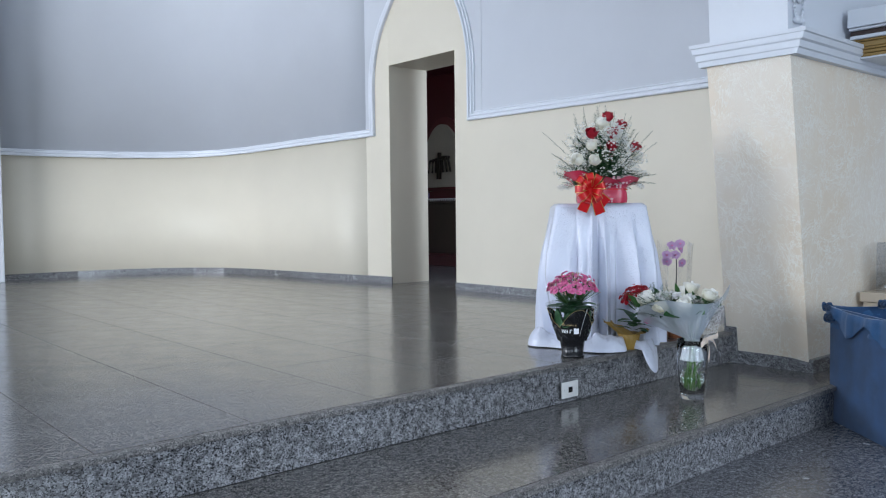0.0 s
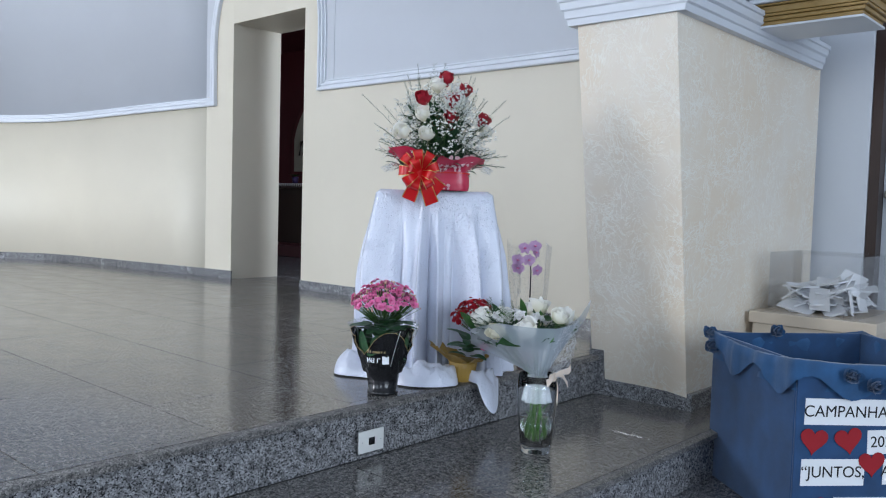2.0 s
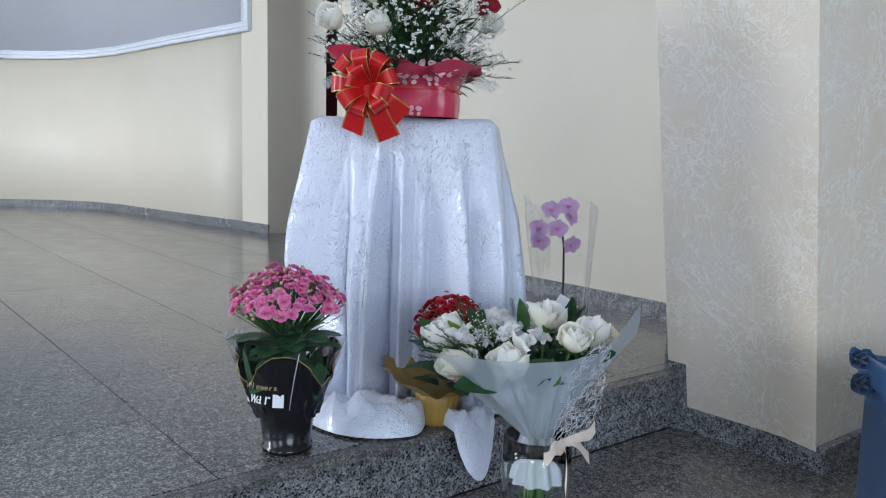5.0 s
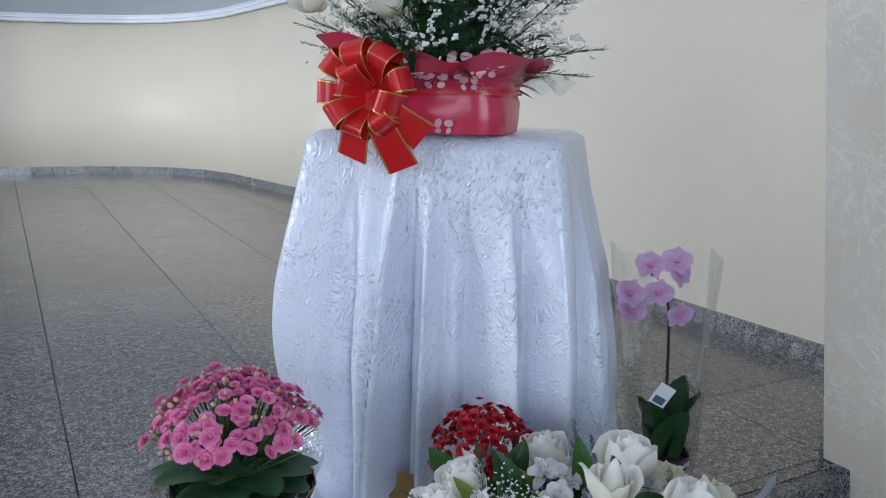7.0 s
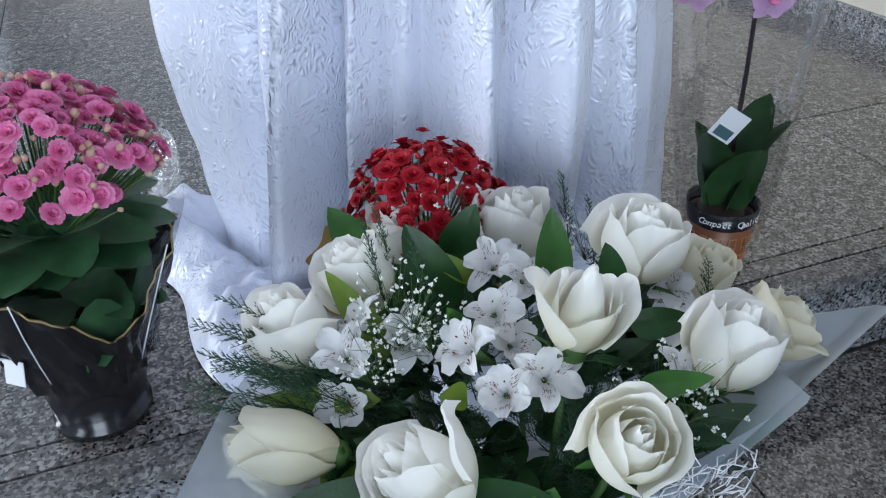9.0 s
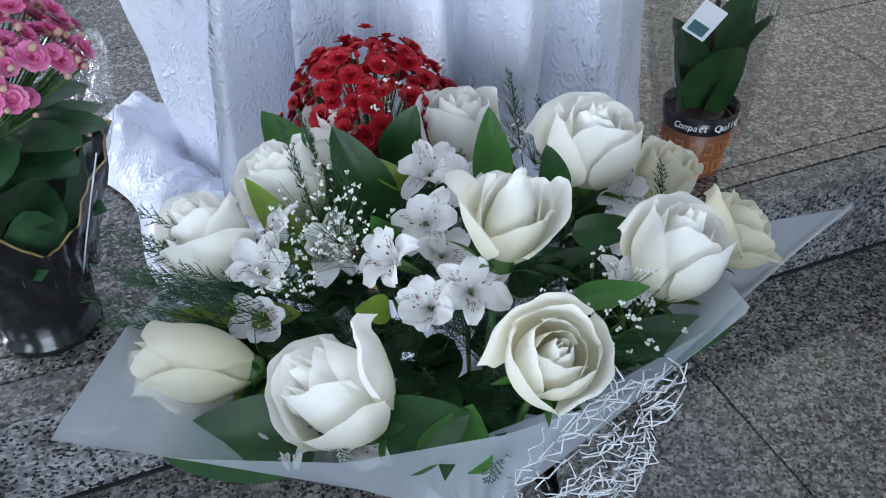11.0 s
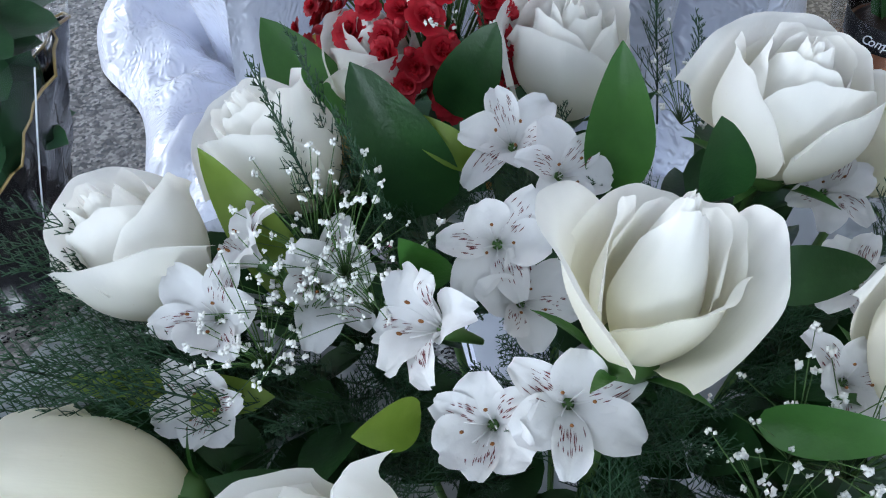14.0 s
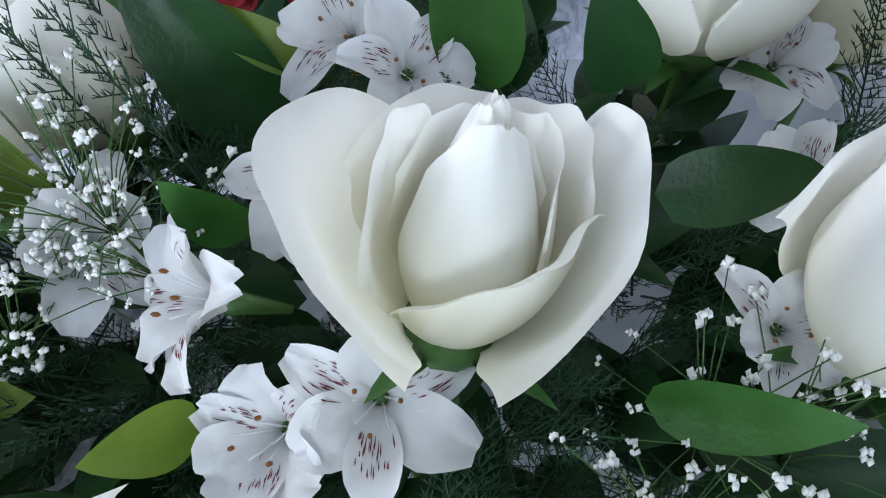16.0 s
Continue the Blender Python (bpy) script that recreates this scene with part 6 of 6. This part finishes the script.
def collection_box():
    c = thing("collection_box", BOX_AT, BOX_TURN, "open cardboard collection box covered in dark blue fabric with signs", "box")
    t = 0.012
    part("front_panel", boxed((0, 0, 0), (BW, t, BH - 0.03), 0.004), BLUE, c, smooth=False)
    part("side_panel", boxed((0, t, 0), (t, BD, BH), 0.004), BLUE, c, smooth=False)
    part("side_panel", boxed((BW - t, t, 0), (BW, BD, BH), 0.004), BLUE, c, smooth=False)
    part("back_panel", boxed((t, BD - t, 0), (BW - t, BD, BH), 0.004), BLUE, c, smooth=False)
    part("bottom_panel", boxed((t, t, 0), (BW - t, BD - t, 0.02)), BLUE, c, smooth=False)
    # cloth folded over the rim
    bm = bmesh.new()
    loop = []
    for x0, y0, x1, y1 in ((0, BD, 0, 0), (0, 0, BW, 0), (BW, 0, BW, BD), (BW, BD, 0, BD)):
        for k in range(24):
            f = k / 24
            loop.append((x0 + (x1 - x0) * f, y0 + (y1 - y0) * f))
    rows = []
    prof = [(0.0, -0.10), (-0.012, -0.02), (-0.002, 0.010), (0.014, 0.006), (0.020, -0.03), (0.022, -0.085)]
    for o, dz in prof:
        row = []
        for k, (x, y) in enumerate(loop):
            cx, cy = BW / 2, BD / 2
            dx, dy = x - cx, y - cy
            l = math.hypot(dx, dy)
            wave = 0.006 * math.sin(k * 0.9) + 0.004 * math.sin(k * 2.3)
            sag = 0.035 * math.sin(math.pi * (k % 24) / 24)
            low = (0.04 * math.sin(k * 0.55) if dz < -0.05 and o > 0 else 0)
            row.append((x + dx / l * (o + wave), y + dy / l * (o + wave), BH + dz - sag * (0.6 if dz > -0.05 else 0.2) + low))
        rows.append(row)
    grid(bm, rows, True)
    part("fabric_rim", bm, BLUE_RUFFLE, c, "blue fabric folded over the rim")
    # fabric flowers
    rng = random.Random(17)
    spots = [(-0.02, BD + 0.0, BH - 0.01), (-0.03, BD - 0.03, BH - 0.06), (0.17, -0.03, BH - 0.05), (0.25, -0.035, BH - 0.085), (0.33, -0.035, BH - 0.09), (0.42, -0.03, BH - 0.07), (0.52, -0.03, BH - 0.06), (0.24, BD - 0.05, BH + 0.005), (0.25, BD * 0.4, BH - 0.02)]
    for sp in spots[:8]:
        bm = bmesh.new()
        for k in range(11):
            a = k * 2.4
            v0 = len(bm.verts)
            leaf_bm(bm, rng.uniform(0.032, 0.046), rng.uniform(0.018, 0.026), -0.35, 0.1, 6, 6, round_=1.0, scallop=0.08)
            bm.verts.ensure_lookup_table()
            m = Matrix.Rotation(a, 4, "Z") @ Matrix.Rotation(radians(-15 - 6 * k), 4, "Y")
            bmesh.ops.transform(bm, matrix=m, verts=bm.verts[v0:])
        f = part("fabric_flower", bm, BLUE_RUFFLE, c, "ruffled blue fabric flower")
        f.matrix_local = Matrix.Translation(sp) @ frame_to((rng.uniform(-0.4, 0.1), -0.9, 0.5))
    cards = [("CAMPANHA", 0.180, 0.412, 0.300, 0.090, 0.056, 1), ("DE", 0.378, 0.418, 0.084, 0.088, 0.056, 1), ("2021", 0.328, 0.308, 0.128, 0.084, 0.054, 0), ("\u201cJUNTOS,", 0.142, 0.205, 0.232, 0.092, 0.055, 1), ("AQUECENDO", 0.482, 0.206, 0.310, 0.090, 0.052, 1), ("CORA\u00c7\u00d5ES!\u201d", 0.300, 0.070, 0.300, 0.092, 0.055, 1)]
    for body, x, z, w, h, size, q in cards:
        tilt = Matrix.Rotation(radians(rng.uniform(-1.5, 1.5)), 4, "Y")
        card = part("sign_card", boxed((-w / 2, -0.0015, -h / 2), (w / 2, 0, h / 2)), PAPER, c, "white paper card with printed capitals", smooth=False)
        card.matrix_local = Matrix.Translation((x, -0.0005, z)) @ tilt
        text_part(body, size, INK, card, Matrix.Translation((0, -0.0022, 0)) @ Matrix.Rotation(radians(90), 4, "X"))
    card = part("sign_card", boxed((-0.08, -0.0015, -0.034), (0.08, 0, 0.034)), PAPER, c, "white paper card", smooth=False)
    card.matrix_local = Matrix.Translation((0.515, -0.0005, 0.422))
    for x, z, s in ((0.066, 0.318, 0.050), (0.192, 0.318, 0.050), (0.448, 0.312, 0.050), (0.565, 0.312, 0.050), (0.282, 0.236, 0.048), (0.080, 0.082, 0.050)):
        ht = part("heart", heart_bm(s), RED_FELT, c, "dark red felt heart", smooth=False)
        ht.matrix_local = Matrix.Translation((x, -0.003, z)) @ Matrix.Rotation(radians(rng.uniform(-10, 10)), 4, "Y")


collection_box()


# ---- marble plinth with an acrylic ballot box ----
def plinth():
    p = thing("marble_plinth", (5.19, 1.47, 0.0), 0, "beige marble plinth block beside the pillar", "plinth")
    part("block", boxed((0, 0, 0.0), (0.62, 0.55, 0.35), 0.004), MARBLE, p, smooth=False)
    part("slab", boxed((-0.015, -0.015, 0.352), (0.635, 0.565, 0.408), 0.004), MARBLE, p, smooth=False)
    a = thing("acrylic_box", (5.235, 1.545, 0.409), 0, "clear acrylic box half full of folded papers on marble", "box")
    w, d, h, t = 0.46, 0.42, 0.29, 0.004
    for lo, hi in (((0, 0, 0), (w, t, h)), ((0, d - t, 0), (w, d, h)), ((0, t, 0), (t, d - t, h)), ((w - t, t, 0), (w, d - t, h)), ((0, 0, h), (w, d, h + t))):
        part("acrylic_panel", boxed(lo, hi, 0.0008), ACRYLIC, a, smooth=False)
    rng = random.Random(6)
    for k in range(70):
        z = 0.004 + 0.18 * rng.random() * (0.5 + 0.5 * rng.random())
        s = rng.uniform(0.05, 0.085)
        ob = part("slip", boxed((-s, -s * 0.7, -0.004), (s, s * 0.7, 0.004), 0.001), PAPER, None, smooth=False)
        ob.matrix_world = pose(5.235 + rng.uniform(0.1, w - 0.1), 1.545 + rng.uniform(0.09, d - 0.09), 0.409 + z + 0.012, rng.uniform(-35, 35), rng.uniform(-30, 30), rng.uniform(0, 360))
        ob.name = "paper_slip"
        tagged(ob, "folded white paper slip inside the acrylic box", "paper", "paper slips")
    for q, (x, y, rx, ry, rz) in enumerate(((0.08, 0.06, 80, 0, 10), (0.20, 0.05, 70, 10, -8), (0.17, 0.12, 60, -25, 30), (0.07, 0.2, 85, 0, 80), (0.33, 0.06, 40, 5, 5))):
        ob = part("paper_slip", boxed((-0.05, -0.055, -0.0015), (0.05, 0.055, 0.0015)), PAPER, None, smooth=False)
        ob.matrix_world = pose(5.235 + x, 1.545 + y, 0.409 + 0.075 + (0.07 if q == 2 else 0), rx, ry, rz)
        tagged(ob, "folded white paper slip inside the acrylic box", "paper", "paper slips")


plinth()


# ---- gilded corbel shelf on the pillar, with a small spot ----
def corbel():
    c = thing("corbel_shelf", (5.07, 2.04, 1.767), 0, "white and gold stepped corbel shelf fixed to the pillar", "shelf")
    x1 = 0.34
    tiers = [(0.0, 0.012, 0.0, TRIM), (-0.008, 0.018, 0.013, GOLD), (0.004, 0.018, 0.032, GOLD), (0.018, 0.012, 0.051, GOLD), (0.024, 0.030, 0.064, GOLD), (0.040, 0.010, 0.095, GOLD), (0.060, 0.020, 0.106, TRIM), (0.050, 0.026, 0.127, DARKWOOD), (0.075, 0.014, 0.154, TRIM), (0.095, 0.10, 0.169, TRIM)]
    for o, h, z, m in tiers:
        part("tier", boxed((-o, -0.49 - o, z), (x1 + o, 0.0, z + h), 0.004), m, c, "gold painted moulding" if m is GOLD else "white painted board", smooth=False)
    return c


corbel()


def spot():
    s = thing("spot_lamp", (4.98, 1.62, 1.955), 0, "small grey metal spot with a cable hanging at the shelf", "lamp")
    body = lathe(bmesh.new(), [(0.004, -0.055), (0.020, -0.05), (0.024, -0.035), (0.020, -0.02), (0.022, 0.05), (0.034, 0.09), (0.036, 0.11), (0.01, 0.115)], 24)
    ob = part("housing", body, STEEL, s, "grey metal housing")
    ob.matrix_local = pose(-0.05, -0.09, 0.0, 12, 18, 0)
    bm = bmesh.new()
    tube(bm, [(-0.06, -0.09, -0.04), (-0.01, -0.11, -0.085), (0.07, -0.12, -0.085), (0.13, -0.11, -0.03), (0.16, -0.09, 0.03)], 0.004, 0.004, 6)
    part("cable", bm, STEEL, s)
    bm = bmesh.new()
    tube(bm, [(-0.04, -0.07, 0.09), (0.02, 0.0, 0.07), (0.05, 0.05, 0.05)], 0.007, 0.007, 8)
    part("bracket", bm, STEEL, s)


spot()


# ---- hand rail and chapel altar ----
def rail():
    r = thing("wall_rail", (6.24, 1.70, 1.015), 0, "brushed steel wall rail sloping down", "rail")
    bm = bmesh.new()
    tube(bm, [(0, 0, 0), (0, -0.15, -0.095), (0.0, -0.9, -0.55)], 0.012, 0.012, 10)
    part("bar", bm, STEEL, r)
    bm = bmesh.new()
    bmesh.ops.create_uvsphere(bm, u_segments=14, v_segments=8, radius=0.026)
    part("finial", bm, STEEL, r)
    bm = bmesh.new()
    tube(bm, [(0.0, -0.08, -0.05), (0.07, -0.08, -0.05)], 0.008, 0.008, 8)
    part("mount", bm, STEEL, r)


rail()


def altar():
    a = thing("chapel_altar", (7.75, 9.2, H), 0, "dark wooden side altar with a lace cloth edge", "altar")
    part("table", boxed((0, -1.2, 0.86), (0.5, 1.2, 0.93), 0.006), DARKWOOD, a, smooth=False)
    part("front_panel", boxed((0.06, -1.1, 0.0), (0.10, 1.1, 0.86), 0.004), DARKWOOD, a, smooth=False)
    part("step", boxed((-0.35, -1.4, 0.0), (0.06, 1.4, 0.14), 0.004), DARKRED, a, smooth=False)
    bm = bmesh.new()
    for k in range(60):
        y = -1.18 + 0.04 * k
        vs = [bm.verts.new(p) for p in ((-0.004, y, 0.93), (-0.004, y + 0.04, 0.93), (-0.004, y + 0.02, 0.885))]
        bm.faces.new(vs)
    part("lace_edge", bm, PAPER, a, "scalloped white lace edge", smooth=False)
    r = thing("niche_panel", (8.22, 9.35, 1.30), 0, "arched pale panel with a plain dark bronze relief", "relief")
    outline = [(-0.42, 0.0), (0.42, 0.0), (0.42, 0.45)] + [(0.42 - 0.42 * (k / 8) ** 1.3, 0.45 + 0.5 * math.sin(math.pi / 2 * k / 8)) for k in range(1, 9)] + [(-0.42 + 0.42 * (k / 8) ** 1.3, 0.45 + 0.5 * math.sin(math.pi / 2 * k / 8)) for k in range(7, 0, -1)] + [(-0.42, 0.45)]

    def slab(pts, x0, x1):
        bm = bmesh.new()
        f = [bm.verts.new((x0, y, z)) for y, z in pts]
        g = [bm.verts.new((x1, y, z)) for y, z in pts]
        n = len(pts)
        for i in range(n):
            bm.faces.new((f[i], f[(i + 1) % n], g[(i + 1) % n], g[i]))
        bm.faces.new(f)
        bmesh.ops.recalc_face_normals(bm, faces=bm.faces[:])
        return bm

    part("panel", slab(outline, 0.0, 0.05), PANELGREY, r, "pale arched panel", smooth=False)
    part("surround", slab([(y * 1.3, z * 1.15 - 0.03) for y, z in outline], 0.052, 0.08), paint("wine_red_surround", (0.16, 0.03, 0.035), 0.2, 0.5), r, "wine red arched surround", smooth=False)
    bm = bmesh.new()
    for k in range(7):
        tube(bm, [(-0.02, -0.2 + 0.02 * k, 0.45), (-0.05, -0.22 + 0.07 * k, 0.40), (-0.04, -0.26 + 0.085 * k, 0.22)], 0.022, 0.014, 8)
    tube(bm, [(-0.03, 0.0, 0.52), (-0.03, 0.02, 0.12)], 0.03, 0.04, 8)
    part("relief", bm, BRONZE, r, "plain dark bronze relief shape")
    v = thing("chapel_plant", (7.85, 9.25, H + 0.93), 0, "small potted plant in a violet pot on the altar", "potted plant")
    part("pot", lathe(bmesh.new(), [(0.035, 0), (0.045, 0.09), (0.04, 0.09)], 20), mat("violet_glaze", (0.08, 0.05, 0.16), 0.3), v)
    for k in range(14):
        al = k * 2.4
        place_leaf(v, (0, 0, 0.085), (math.cos(al), math.sin(al), 0.8), 0.10, 0.018, LEAF_MID, 0.4, 0.2, rows=5, cols=2)


altar()


# ---- floor pieces ----
slab_field("floor_platform", "polished grey granite slab floor of the chancel platform", -5.1, 5.25, 2.548, 10.3, H, 0.5, GRANITE, 0.53, 0.81, -5.43, -1.46)
slab_field("floor_step", "polished grey granite wide step", -5.1, 6.6, 1.850, 2.53, 0.0, 0.3, GRANITE, 1.06, 0.70, -5.5, 1.82, shift=0)
slab_field("floor_nave", "polished dark grey granite nave floor", -5.2, 6.6, -7.5, 1.842, -H, 0.2, GRANITE_NAVE, 0.53, 0.81, -5.43, -7.6)
slab_field("floor_chapel", "dark granite floor of the side chapel", 5.25, 8.3, 3.6, 11.5, H - 0.004, 0.4, GRANITE_NAVE, 0.53, 0.81, 5.25, 3.6)


def step_edge(name, y, z, x0, x1, length, offset):
    """Riser slabs under a nosing strip, each with open joints."""
    base = tagged(part(name, boxed((x0, y + 0.042, z - H - 0.02), (x1, y + 0.06, z - 0.02)), GROUT, smooth=False), "grey granite step riser with a sawn nosing", "step", kind="structure")
    x = x0 + offset
    while x < x1:
        b = min(x + length, x1)
        part("riser_slab", boxed((x + 0.0008, y + 0.022, z - H + 0.0005), (b - 0.0008, y + 0.043, z - 0.021), 0.001), GRANITE_RISER, base, smooth=False)
        part("nosing", boxed((x + 0.0008, y, z - 0.021), (b - 0.0008, y + 0.044, z + 0.0), 0.004), GRANITE_EDGE, base, smooth=False)
        x += length


step_edge("step_upper", 2.503, H, -5.1, 4.60, 1.06, 0.0)
step_edge("step_lower", 1.806, 0.0, -5.1, 6.3, 1.06, -0.3)
